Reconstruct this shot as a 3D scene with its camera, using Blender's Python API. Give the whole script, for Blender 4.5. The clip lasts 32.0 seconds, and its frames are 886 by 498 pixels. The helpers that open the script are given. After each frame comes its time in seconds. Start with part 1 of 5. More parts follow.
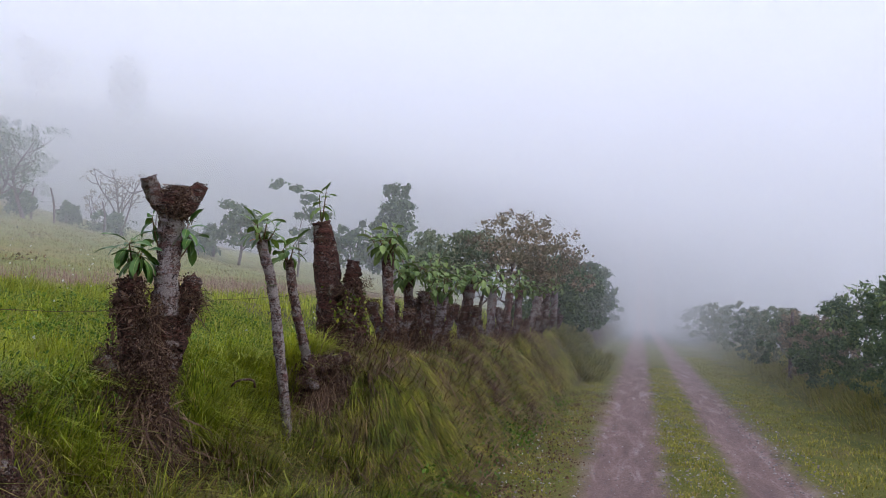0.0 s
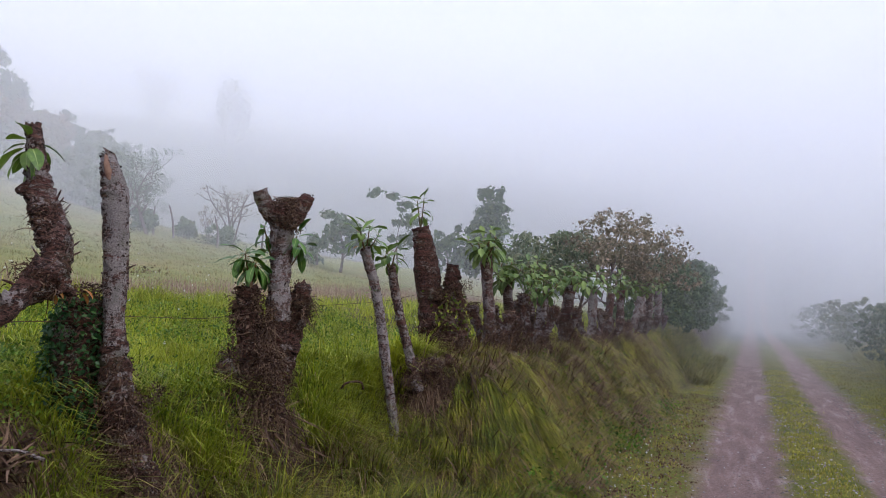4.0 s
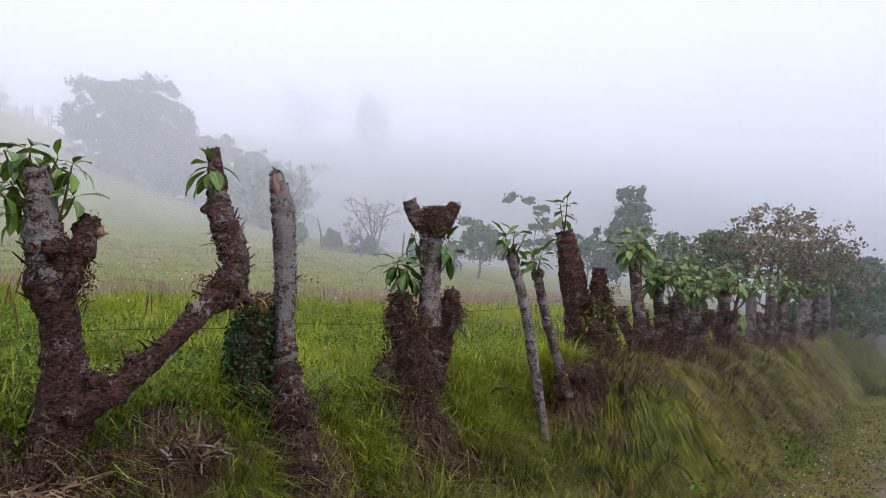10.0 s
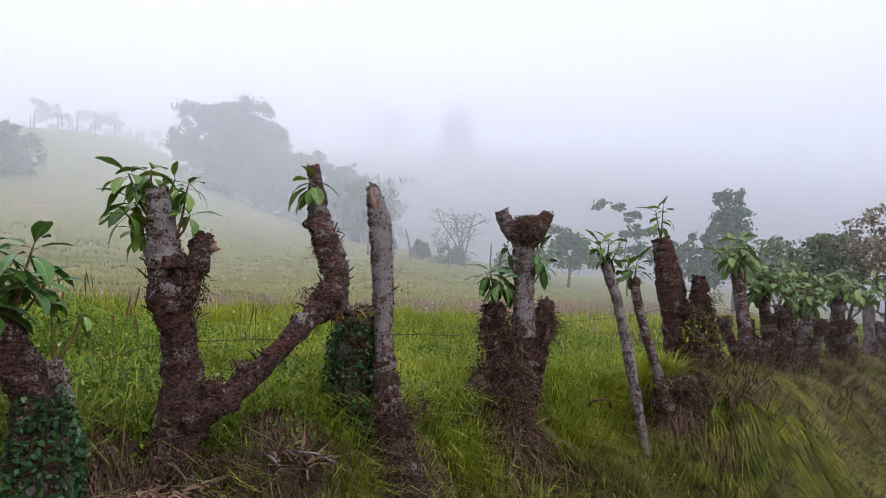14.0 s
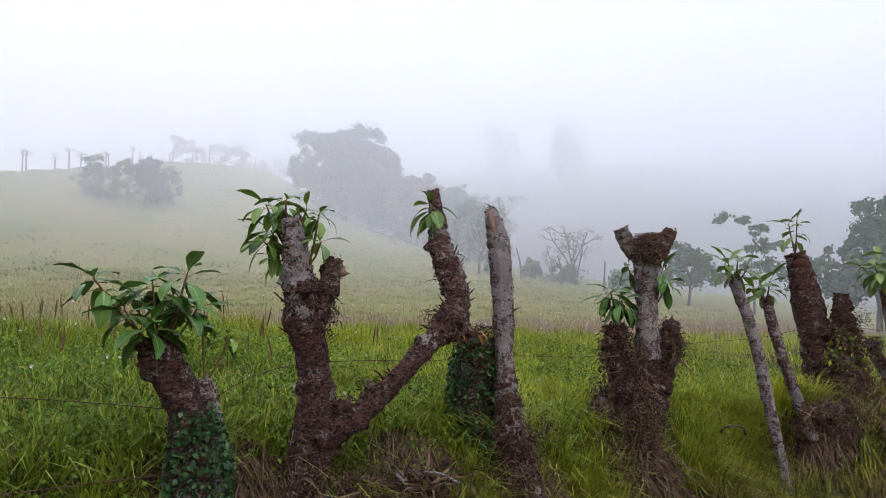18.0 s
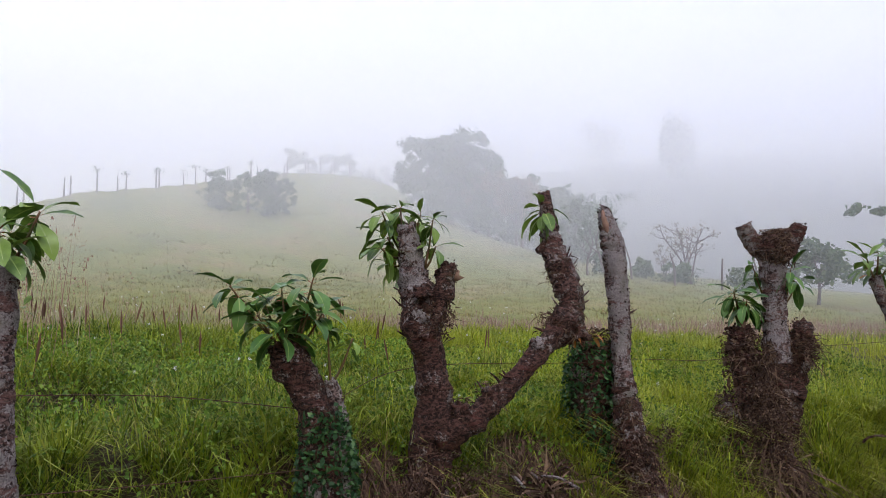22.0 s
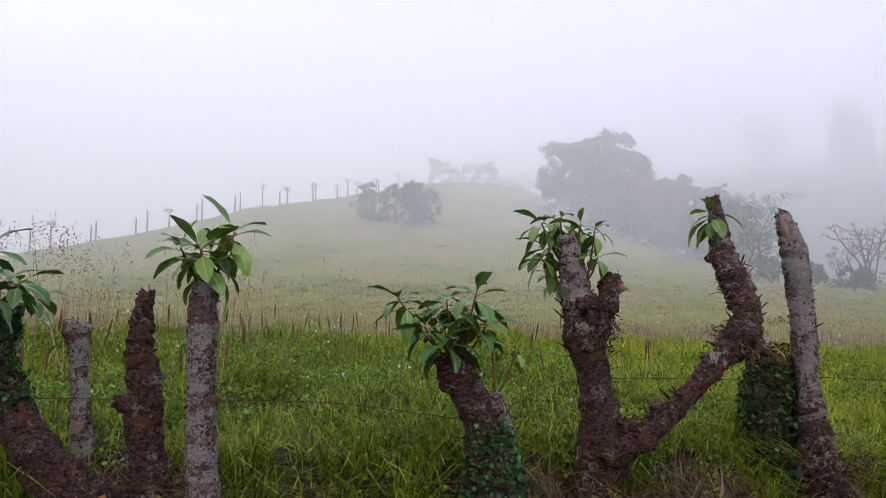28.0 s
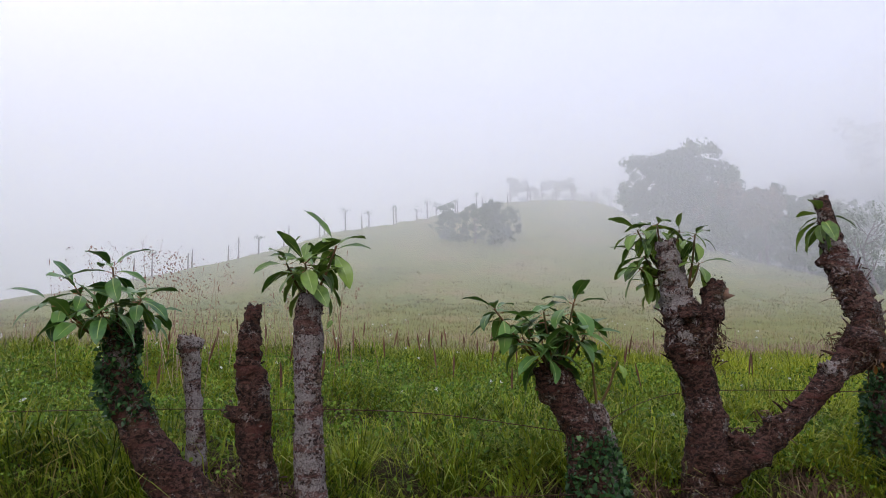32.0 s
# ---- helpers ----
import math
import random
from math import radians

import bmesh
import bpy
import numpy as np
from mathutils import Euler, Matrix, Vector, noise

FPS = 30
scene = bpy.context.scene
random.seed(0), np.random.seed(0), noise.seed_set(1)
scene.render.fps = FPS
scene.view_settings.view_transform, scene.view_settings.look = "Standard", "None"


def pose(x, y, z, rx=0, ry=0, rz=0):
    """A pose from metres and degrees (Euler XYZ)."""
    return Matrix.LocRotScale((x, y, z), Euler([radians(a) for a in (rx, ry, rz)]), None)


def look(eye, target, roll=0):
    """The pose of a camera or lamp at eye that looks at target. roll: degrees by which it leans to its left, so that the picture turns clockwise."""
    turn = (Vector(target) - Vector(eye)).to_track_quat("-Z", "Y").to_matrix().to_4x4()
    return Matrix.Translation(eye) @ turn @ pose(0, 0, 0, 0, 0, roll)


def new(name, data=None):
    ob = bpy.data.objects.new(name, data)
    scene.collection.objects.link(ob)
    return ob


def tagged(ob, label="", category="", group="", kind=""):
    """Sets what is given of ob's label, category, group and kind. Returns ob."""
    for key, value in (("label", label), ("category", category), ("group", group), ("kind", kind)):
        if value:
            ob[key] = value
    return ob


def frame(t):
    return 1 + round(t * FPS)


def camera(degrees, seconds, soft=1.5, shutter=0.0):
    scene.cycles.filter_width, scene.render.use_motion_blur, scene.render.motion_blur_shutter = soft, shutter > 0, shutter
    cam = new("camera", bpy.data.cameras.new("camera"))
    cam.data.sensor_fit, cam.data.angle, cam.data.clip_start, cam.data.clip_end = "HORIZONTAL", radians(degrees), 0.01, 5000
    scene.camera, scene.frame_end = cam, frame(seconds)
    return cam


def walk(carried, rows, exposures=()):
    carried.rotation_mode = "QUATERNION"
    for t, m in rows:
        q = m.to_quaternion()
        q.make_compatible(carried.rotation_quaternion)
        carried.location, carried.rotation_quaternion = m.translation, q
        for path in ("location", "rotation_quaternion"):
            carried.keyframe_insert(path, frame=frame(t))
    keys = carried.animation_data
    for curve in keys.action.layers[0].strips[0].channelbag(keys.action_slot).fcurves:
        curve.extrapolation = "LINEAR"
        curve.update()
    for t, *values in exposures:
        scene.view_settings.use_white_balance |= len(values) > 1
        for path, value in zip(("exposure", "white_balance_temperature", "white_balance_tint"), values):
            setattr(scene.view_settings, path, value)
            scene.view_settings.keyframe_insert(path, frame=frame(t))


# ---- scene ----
cam = camera(67.7, 32.0, soft=0.6)
PATH = [
    (0, (-0.336, 0.25, 1.767), (-0.44, 2.245, 1.854), 2.9),
    (0.5, (-0.332, 0.219, 1.76), (-0.481, 2.212, 1.852), 2.7),
    (1, (-0.341, 0.216, 1.759), (-0.526, 2.206, 1.849), 2.6),
    (1.5, (-0.339, 0.207, 1.755), (-0.559, 2.193, 1.844), 2.4),
    (2, (-0.344, 0.211, 1.753), (-0.598, 2.193, 1.839), 2.2),
    (2.5, (-0.353, 0.217, 1.755), (-0.642, 2.194, 1.839), 2.1),
    (3, (-0.355, 0.217, 1.752), (-0.678, 2.189, 1.836), 1.8),
    (3.5, (-0.36, 0.214, 1.754), (-0.716, 2.18, 1.838), 1.6),
    (5.5, (-0.383, 0.221, 1.754), (-0.876, 2.157, 1.86), 1.3),
    (6, (-0.395, 0.218, 1.758), (-0.922, 2.144, 1.87), 1.2),
    (6.5, (-0.405, 0.219, 1.76), (-0.963, 2.136, 1.873), 1.1),
    (7, (-0.409, 0.216, 1.759), (-0.996, 2.124, 1.873), 1.0),
    (7.5, (-0.415, 0.215, 1.759), (-1.038, 2.112, 1.871), 0.8),
    (8, (-0.425, 0.213, 1.758), (-1.084, 2.099, 1.865), 0.7),
    (8.5, (-0.432, 0.212, 1.757), (-1.125, 2.086, 1.86), 0.7),
    (9, (-0.438, 0.204, 1.755), (-1.159, 2.066, 1.852), 0.8),
    (9.5, (-0.449, 0.204, 1.754), (-1.197, 2.056, 1.846), 0.6),
    (10, (-0.455, 0.195, 1.757), (-1.233, 2.035, 1.852), 0.5),
    (10.5, (-0.468, 0.197, 1.76), (-1.277, 2.023, 1.856), 0.4),
    (11, (-0.476, 0.201, 1.76), (-1.314, 2.015, 1.854), 0.2),
    (11.5, (-0.483, 0.198, 1.763), (-1.352, 1.997, 1.859), 0.1),
    (12, (-0.492, 0.197, 1.76), (-1.385, 1.983, 1.858), -0.1),
    (12.5, (-0.487, 0.191, 1.76), (-1.407, 1.964, 1.865), -0.1),
    (13, (-0.489, 0.181, 1.761), (-1.441, 1.936, 1.875), -0.1),
    (13.5, (-0.495, 0.175, 1.762), (-1.48, 1.911, 1.881), 0.1),
    (14, (-0.497, 0.172, 1.762), (-1.508, 1.893, 1.885), 0.0),
    (14.5, (-0.502, 0.165, 1.769), (-1.535, 1.873, 1.901), 0.0),
    (16.5, (-0.521, 0.15, 1.772), (-1.684, 1.769, 1.927), -0.2),
    (17, (-0.525, 0.144, 1.772), (-1.723, 1.736, 1.937), -0.4),
    (17.5, (-0.516, 0.13, 1.773), (-1.756, 1.69, 1.949), -0.4),
    (18, (-0.53, 0.121, 1.776), (-1.809, 1.648, 1.957), -0.3),
    (18.5, (-0.526, 0.113, 1.781), (-1.832, 1.616, 1.967), -0.6),
    (19, (-0.529, 0.108, 1.782), (-1.862, 1.587, 1.973), -0.5),
    (19.5, (-0.532, 0.1, 1.782), (-1.898, 1.549, 1.972), -0.4),
    (20, (-0.539, 0.098, 1.783), (-1.937, 1.517, 1.969), -0.7),
    (20.5, (-0.543, 0.093, 1.786), (-1.972, 1.48, 1.968), -0.8),
    (21, (-0.547, 0.09, 1.787), (-2.003, 1.449, 1.975), -0.9),
    (21.5, (-0.546, 0.082, 1.789), (-2.03, 1.409, 1.978), -0.9),
    (22, (-0.544, 0.076, 1.781), (-2.048, 1.381, 1.972), -0.8),
    (22.5, (-0.544, 0.065, 1.778), (-2.071, 1.343, 1.965), -0.5),
    (23, (-0.548, 0.056, 1.781), (-2.099, 1.305, 1.963), -0.5),
    (23.5, (-0.556, 0.05, 1.782), (-2.126, 1.274, 1.969), -0.6),
    (24, (-0.56, 0.047, 1.782), (-2.146, 1.249, 1.978), -0.6),
    (24.5, (-0.562, 0.041, 1.789), (-2.167, 1.216, 1.991), -0.5),
    (25, (-0.568, 0.037, 1.794), (-2.189, 1.19, 2.006), -0.7),
    (25.5, (-0.572, 0.04, 1.793), (-2.214, 1.159, 2.021), -0.8),
    (27.5, (-0.592, 0.023, 1.8), (-2.326, 0.995, 2.019), -0.5),
    (28, (-0.603, 0.009, 1.808), (-2.349, 0.96, 2.023), -0.4),
    (28.5, (-0.604, -0.001, 1.802), (-2.363, 0.925, 2.024), -0.2),
    (29, (-0.609, -0.012, 1.798), (-2.382, 0.884, 2.024), -0.4),
    (29.5, (-0.626, -0.035, 1.772), (-2.416, 0.821, 2.023), -0.7),
    (30, (-0.631, -0.046, 1.763), (-2.43, 0.785, 2.031), -0.6),
    (30.5, (-0.633, -0.05, 1.772), (-2.439, 0.768, 2.039), -0.8),
    (31, (-0.635, -0.047, 1.766), (-2.447, 0.754, 2.042), -1.2),
    (31.5, (-0.635, -0.043, 1.767), (-2.462, 0.722, 2.044), -1.2),
    (32, (-0.636, -0.053, 1.766), (-2.477, 0.679, 2.045), -1.1),
]
walk(cam, [(t, look(eye, target, roll)) for t, eye, target, roll in PATH], [(0, 0.44, 6500, 10), (4, 0.52, 6520, 10), (14, 0.58, 6580, 10), (22, 0.52, 6700, 10), (27, 0.40, 6720, 10), (32, 0.31, 6720, 10)])

SKY, SUN, FOG_TOP = 0.112, 2.9, 40.0
scene.cycles.volume_bounces = 4

# ---- light: an even, foggy morning sky and the fog itself ----
world = bpy.data.worlds.new("foggy_sky")
scene.world = world
world.use_nodes = True
wn = world.node_tree.nodes
sky = wn.new("ShaderNodeTexSky")
sky.sky_type = "NISHITA"
sky.sun_disc = False
sky.sun_elevation = radians(38)
sky.sun_rotation = radians(250)
sky.dust_density = 6.0
sky.air_density = 1.0
sky.ozone_density = 1.0
soften = wn.new("ShaderNodeMix")
soften.data_type = "RGBA"
soften.inputs[0].default_value = 0.86
soften.inputs[7].default_value = (6.6, 7.4, 11.4, 1)
world.node_tree.links.new(sky.outputs[0], soften.inputs[6])
world.node_tree.links.new(soften.outputs[2], wn["Background"].inputs[0])
wn["Background"].inputs[1].default_value = SKY

sun = new("sun", bpy.data.lights.new("sun", "SUN"))
sun.data.energy, sun.data.angle, sun.data.color = SUN, radians(40), (1.0, 0.98, 0.97)
sun.matrix_world = pose(0, 0, 60, 52, 0, 70)


# ---- materials ----
def material(name, rough=0.9):
    m = bpy.data.materials.new(name)
    m.use_nodes = True
    b = m.node_tree.nodes["Principled BSDF"]
    b.inputs["Roughness"].default_value = rough
    b.inputs["Specular IOR Level"].default_value = 0.25
    return m, m.node_tree.nodes, m.node_tree.links, b


def ramp(nodes, links, source, stops):
    r = nodes.new("ShaderNodeValToRGB")
    while len(r.color_ramp.elements) < len(stops):
        r.color_ramp.elements.new(0.5)
    for e, (p, c) in zip(r.color_ramp.elements, stops):
        e.position, e.color = p, (*c, 1)
    links.new(source, r.inputs[0])
    return r.outputs[0]


def noise_tex(nodes, links, scale, detail=6, rough=0.6, coords=None, warp=0.0):
    n = nodes.new("ShaderNodeTexNoise")
    n.inputs["Scale"].default_value, n.inputs["Detail"].default_value = scale, detail
    n.inputs["Roughness"].default_value, n.inputs["Distortion"].default_value = rough, warp
    if coords is None:
        g = nodes.new("ShaderNodeNewGeometry")
        coords = g.outputs["Position"]
    links.new(coords, n.inputs["Vector"])
    return n.outputs["Fac"]


def mixed(nodes, links, fac, a, b, mode="MIX"):
    m = nodes.new("ShaderNodeMix")
    m.data_type, m.blend_type = "RGBA", mode
    for sock, v in ((m.inputs[0], fac), (m.inputs[6], a), (m.inputs[7], b)):
        if isinstance(v, (int, float)):
            sock.default_value = v
        elif isinstance(v, tuple):
            sock.default_value = (*v, 1)
        else:
            links.new(v, sock)
    return m.outputs[2]


def bumped(nodes, links, b, height, strength, distance):
    n = nodes.new("ShaderNodeBump")
    n.inputs["Strength"].default_value, n.inputs["Distance"].default_value = strength, distance
    links.new(height, n.inputs["Height"])
    links.new(n.outputs[0], b.inputs["Normal"])


def bark_material(name, dark, mid, pale, patch=0.5):
    """Rough bark: dark furrows, brown plates, bare ruddy bands and crusts of pale lichen."""
    m, n, l, b = material(name, 0.95)
    g = n.new("ShaderNodeNewGeometry")
    squash = n.new("ShaderNodeVectorMath")
    squash.operation = "MULTIPLY"
    squash.inputs[1].default_value = (1.0, 1.0, 1.7)
    l.new(g.outputs["Position"], squash.inputs[0])
    flat = n.new("ShaderNodeVectorMath")
    flat.operation = "MULTIPLY"
    flat.inputs[1].default_value = (0.5, 0.5, 2.6)
    l.new(g.outputs["Position"], flat.inputs[0])
    plates = noise_tex(n, l, 46, 9, 0.74, squash.outputs[0], 0.6)
    fine = noise_tex(n, l, 150, 5, 0.7)
    base = ramp(n, l, plates, [(0.36, tuple(c * 0.5 for c in dark)), (0.46, dark), (0.53, mid), (0.68, tuple(c * 1.9 for c in mid))])
    bands = noise_tex(n, l, 9, 6, 0.65, flat.outputs[0], 0.8)
    lich = noise_tex(n, l, 10, 7, 0.72)
    spots = noise_tex(n, l, 75, 5, 0.7)
    cover = n.new("ShaderNodeMath")
    cover.operation = "MULTIPLY_ADD"
    l.new(spots, cover.inputs[0])
    cover.inputs[1].default_value = 0.5
    l.new(lich, cover.inputs[2])
    less = n.new("ShaderNodeMath")
    less.operation = "MULTIPLY_ADD"
    l.new(bands, less.inputs[0])
    less.inputs[1].default_value = -0.45
    l.new(cover.outputs[0], less.inputs[2])
    mask = ramp(n, l, less.outputs[0], [(patch - 0.02, (0, 0, 0)), (patch + 0.05, (0.9, 0.9, 0.9))])
    crust = ramp(n, l, fine, [(0.32, (0.3, 0.28, 0.28)), (0.5, (0.85, 0.85, 0.85)), (0.68, (1.3, 1.3, 1.3))])
    cracks = ramp(n, l, plates, [(0.33, (0.2, 0.17, 0.17)), (0.43, (1, 1, 1))])
    pale = mixed(n, l, 1.0, crust, pale, "MULTIPLY")
    pale = mixed(n, l, 1.0, cracks, pale, "MULTIPLY")
    ruddy = ramp(n, l, bands, [(0.54, (0, 0, 0)), (0.66, (0.7, 0.7, 0.7))])
    base = mixed(n, l, ruddy, base, (mid[0] * 1.35, mid[1] * 0.95, mid[2] * 0.95))
    base = mixed(n, l, 0.6, base, crust, "MULTIPLY")
    col = mixed(n, l, mask, base, pale)
    green = ramp(n, l, noise_tex(n, l, 5, 4), [(0.57, (0, 0, 0)), (0.74, (0.5, 0.5, 0.5))])
    col = mixed(n, l, green, col, (0.05, 0.055, 0.02))
    l.new(col, b.inputs["Base Color"])
    relief = n.new("ShaderNodeMath")
    relief.operation = "MULTIPLY_ADD"
    l.new(fine, relief.inputs[0])
    relief.inputs[1].default_value = 0.3
    l.new(plates, relief.inputs[2])
    bumped(n, l, b, relief.outputs[0], 1.0, 0.02)
    return m


def leaf_material(name, deep, light, back=0.25, rough=0.38):
    m, n, l, b = material(name, rough)
    o = n.new("ShaderNodeObjectInfo")
    v = ramp(n, l, o.outputs["Random"], [(0.0, deep), (0.6, tuple((p + q) / 2 for p, q in zip(deep, light))), (1.0, light)])
    spots = noise_tex(n, l, 35, 5)
    col = mixed(n, l, ramp(n, l, spots, [(0.45, (0, 0, 0)), (0.8, (0.55, 0.55, 0.55))]), v, tuple(c * 1.35 for c in light))
    l.new(col, b.inputs["Base Color"])
    b.inputs["Specular IOR Level"].default_value = 0.4
    glow = n.new("ShaderNodeBsdfTranslucent")
    l.new(col, glow.inputs["Color"])
    add = n.new("ShaderNodeMixShader")
    add.inputs[0].default_value = back
    l.new(b.outputs[0], add.inputs[1])
    l.new(glow.outputs[0], add.inputs[2])
    l.new(add.outputs[0], n["Material Output"].inputs[0])
    return m


def island_material(name, stops, rough=0.7, back=0.2, patch=None, mottle=0.0):
    """For joined blades and small leaves: each island takes its own tone, and broad drifts shift it."""
    m, n, l, b = material(name, rough)
    g = n.new("ShaderNodeNewGeometry")
    col = ramp(n, l, g.outputs["Random Per Island"], stops)
    drift = noise_tex(n, l, 0.9, 4)
    if patch:
        col = mixed(n, l, ramp(n, l, drift, [(0.42, (0, 0, 0)), (0.68, (0.8, 0.8, 0.8))]), col, patch)
    col = mixed(n, l, 0.35, col, ramp(n, l, drift, [(0.3, (0.35, 0.35, 0.35)), (0.7, (1, 1, 1))]), "MULTIPLY")
    tuft = noise_tex(n, l, 6.5, 5, 0.6)
    col = mixed(n, l, mottle, col, ramp(n, l, tuft, [(0.36, (0.3, 0.3, 0.3)), (0.5, (0.85, 0.85, 0.85)), (0.66, (1.4, 1.35, 1.15))]), "MULTIPLY")
    l.new(col, b.inputs["Base Color"])
    if back:
        glow = n.new("ShaderNodeBsdfTranslucent")
        l.new(col, glow.inputs["Color"])
        add = n.new("ShaderNodeMixShader")
        add.inputs[0].default_value = back
        l.new(b.outputs[0], add.inputs[1])
        l.new(glow.outputs[0], add.inputs[2])
        l.new(add.outputs[0], n["Material Output"].inputs[0])
    return m


BARK_DARK = bark_material("damp_brown_bark", (0.02, 0.009, 0.007), (0.088, 0.041, 0.03), (0.26, 0.22, 0.205), 0.62)
BARK_GREY = bark_material("lichened_grey_bark", (0.034, 0.019, 0.016), (0.15, 0.095, 0.082), (0.31, 0.272, 0.262), 0.5)
BARK_MIX = bark_material("patchy_bark", (0.026, 0.013, 0.010), (0.115, 0.06, 0.048), (0.28, 0.24, 0.23), 0.55)
ROOTS = island_material("dry_roots_and_moss", [(0, (0.026, 0.013, 0.009)), (0.6, (0.09, 0.05, 0.034)), (1, (0.2, 0.125, 0.08))], 0.95, 0.0)
FLAKES = island_material("bark_flakes", [(0, (0.016, 0.010, 0.008)), (0.5, (0.06, 0.038, 0.032)), (0.9, (0.095, 0.06, 0.05)), (1, (0.18, 0.145, 0.13))], 0.95, 0.0)
STRAW = island_material("dead_straw", [(0, (0.08, 0.042, 0.025)), (0.6, (0.2, 0.12, 0.072)), (1, (0.34, 0.245, 0.14))], 0.9, 0.1)
LEAF = leaf_material("leathery_green_leaf", (0.036, 0.088, 0.014), (0.16, 0.245, 0.035), 0.18, 0.36)
LEAF_DARK = leaf_material("dark_green_leaf", (0.022, 0.075, 0.014), (0.09, 0.185, 0.03), 0.15, 0.38)
LEAF_DULL = leaf_material("dull_green_leaf", (0.065, 0.12, 0.03), (0.19, 0.26, 0.065), 0.2, 0.62)
LEAF_RUST = leaf_material("rusty_leaf", (0.22, 0.06, 0.02), (0.42, 0.16, 0.04))
IVY = island_material("ivy_leaves", [(0, (0.012, 0.04, 0.014)), (0.6, (0.03, 0.085, 0.025)), (1, (0.07, 0.15, 0.04))], 0.45, 0.15)
GRASS = island_material("lush_grass", [(0, (0.054, 0.09, 0.008)), (0.22, (0.155, 0.225, 0.016)), (0.5, (0.32, 0.415, 0.026)), (0.82, (0.51, 0.575, 0.05)), (0.94, (0.58, 0.56, 0.1)), (1, (0.54, 0.4, 0.16))], 0.6, 0.38, (0.4, 0.42, 0.03), mottle=0.4)
GRASS_DEEP = island_material("deep_green_grass", [(0, (0.028, 0.055, 0.006)), (0.22, (0.085, 0.147, 0.012)), (0.5, (0.19, 0.285, 0.019)), (0.82, (0.37, 0.44, 0.04)), (0.94, (0.48, 0.48, 0.08)), (1, (0.48, 0.36, 0.14))], 0.6, 0.36, (0.26, 0.31, 0.023), mottle=0.42)
BANK_GRASS = island_material("bank_grass", [(0, (0.07, 0.09, 0.013)), (0.45, (0.175, 0.205, 0.026)), (0.8, (0.32, 0.32, 0.06)), (1, (0.45, 0.34, 0.17))], 0.7, 0.25, (0.28, 0.24, 0.05), mottle=0.6)
MEADOW = island_material("short_meadow_grass", [(0, (0.155, 0.17, 0.034)), (0.5, (0.265, 0.262, 0.066)), (1, (0.41, 0.335, 0.15))], 0.8, 0.2, (0.32, 0.26, 0.095), mottle=0.3)
TUFT_BRIGHT = island_material("bright_tuft_grass", [(0, (0.07, 0.075, 0.01)), (0.4, (0.25, 0.275, 0.022)), (0.85, (0.47, 0.465, 0.05)), (1, (0.52, 0.38, 0.14))], 0.6, 0.3, (0.3, 0.25, 0.04), mottle=0.75)
TUFT_GREEN = island_material("green_tuft_grass", [(0, (0.05, 0.068, 0.008)), (0.5, (0.155, 0.19, 0.016)), (1, (0.33, 0.34, 0.04))], 0.6, 0.25, mottle=0.7)
TUFT_OLIVE = island_material("olive_tuft_grass", [(0, (0.05, 0.03, 0.015)), (0.5, (0.16, 0.115, 0.035)), (0.85, (0.28, 0.21, 0.065)), (1, (0.4, 0.26, 0.13))], 0.7, 0.2, mottle=0.7)
VERGE = island_material("trodden_verge_grass", [(0, (0.17, 0.17, 0.02)), (0.5, (0.33, 0.32, 0.04)), (0.9, (0.46, 0.41, 0.08)), (1, (0.46, 0.3, 0.15))], 0.75, 0.2, mottle=0.5)
CLOVER = island_material("clover_green", [(0, (0.05, 0.105, 0.014)), (0.6, (0.125, 0.225, 0.024)), (1, (0.23, 0.34, 0.04))], 0.55, 0.25)
SEED = island_material("seed_heads", [(0, (0.22, 0.11, 0.09)), (0.6, (0.38, 0.23, 0.19)), (1, (0.52, 0.4, 0.32))], 0.9, 0.15)
SPIKE = island_material("brown_seed_spikes", [(0, (0.1, 0.045, 0.03)), (1, (0.22, 0.12, 0.08))], 0.9, 0.1)
FOLIAGE = island_material("far_foliage", [(0, (0.03, 0.07, 0.025)), (0.6, (0.075, 0.135, 0.045)), (1, (0.155, 0.21, 0.075))], 0.7, 0.15)
FOLIAGE_PALE = island_material("silvery_foliage", [(0, (0.1, 0.14, 0.07)), (0.6, (0.18, 0.23, 0.12)), (1, (0.31, 0.3, 0.18))], 0.7, 0.2)
FOLIAGE_RUST = island_material("rusty_foliage", [(0, (0.13, 0.115, 0.07)), (0.6, (0.25, 0.21, 0.13)), (1, (0.42, 0.3, 0.2))], 0.7, 0.2)
SEED_PALE = island_material("pale_seed_heads", [(0, (0.26, 0.2, 0.12)), (0.6, (0.4, 0.33, 0.22)), (1, (0.55, 0.48, 0.36))], 0.9, 0.2)
STONE = island_material("gravel", [(0, (0.17, 0.14, 0.13)), (0.7, (0.33, 0.285, 0.265)), (1, (0.52, 0.48, 0.45))], 0.9, 0.0)
WIRE, _n, _l, _b = material("rusty_wire", 0.7)
_b.inputs["Metallic"].default_value = 0.7
_l.new(ramp(_n, _l, noise_tex(_n, _l, 90), [(0.35, (0.05, 0.03, 0.025)), (0.7, (0.16, 0.08, 0.05))]), _b.inputs["Base Color"])
WHITE_PETAL = island_material("white_flower", [(0, (0.7, 0.7, 0.62)), (1, (0.82, 0.82, 0.78))], 0.8, 0.2)
CUT_WOOD, _n, _l, _b = material("raw_cut_wood", 0.85)
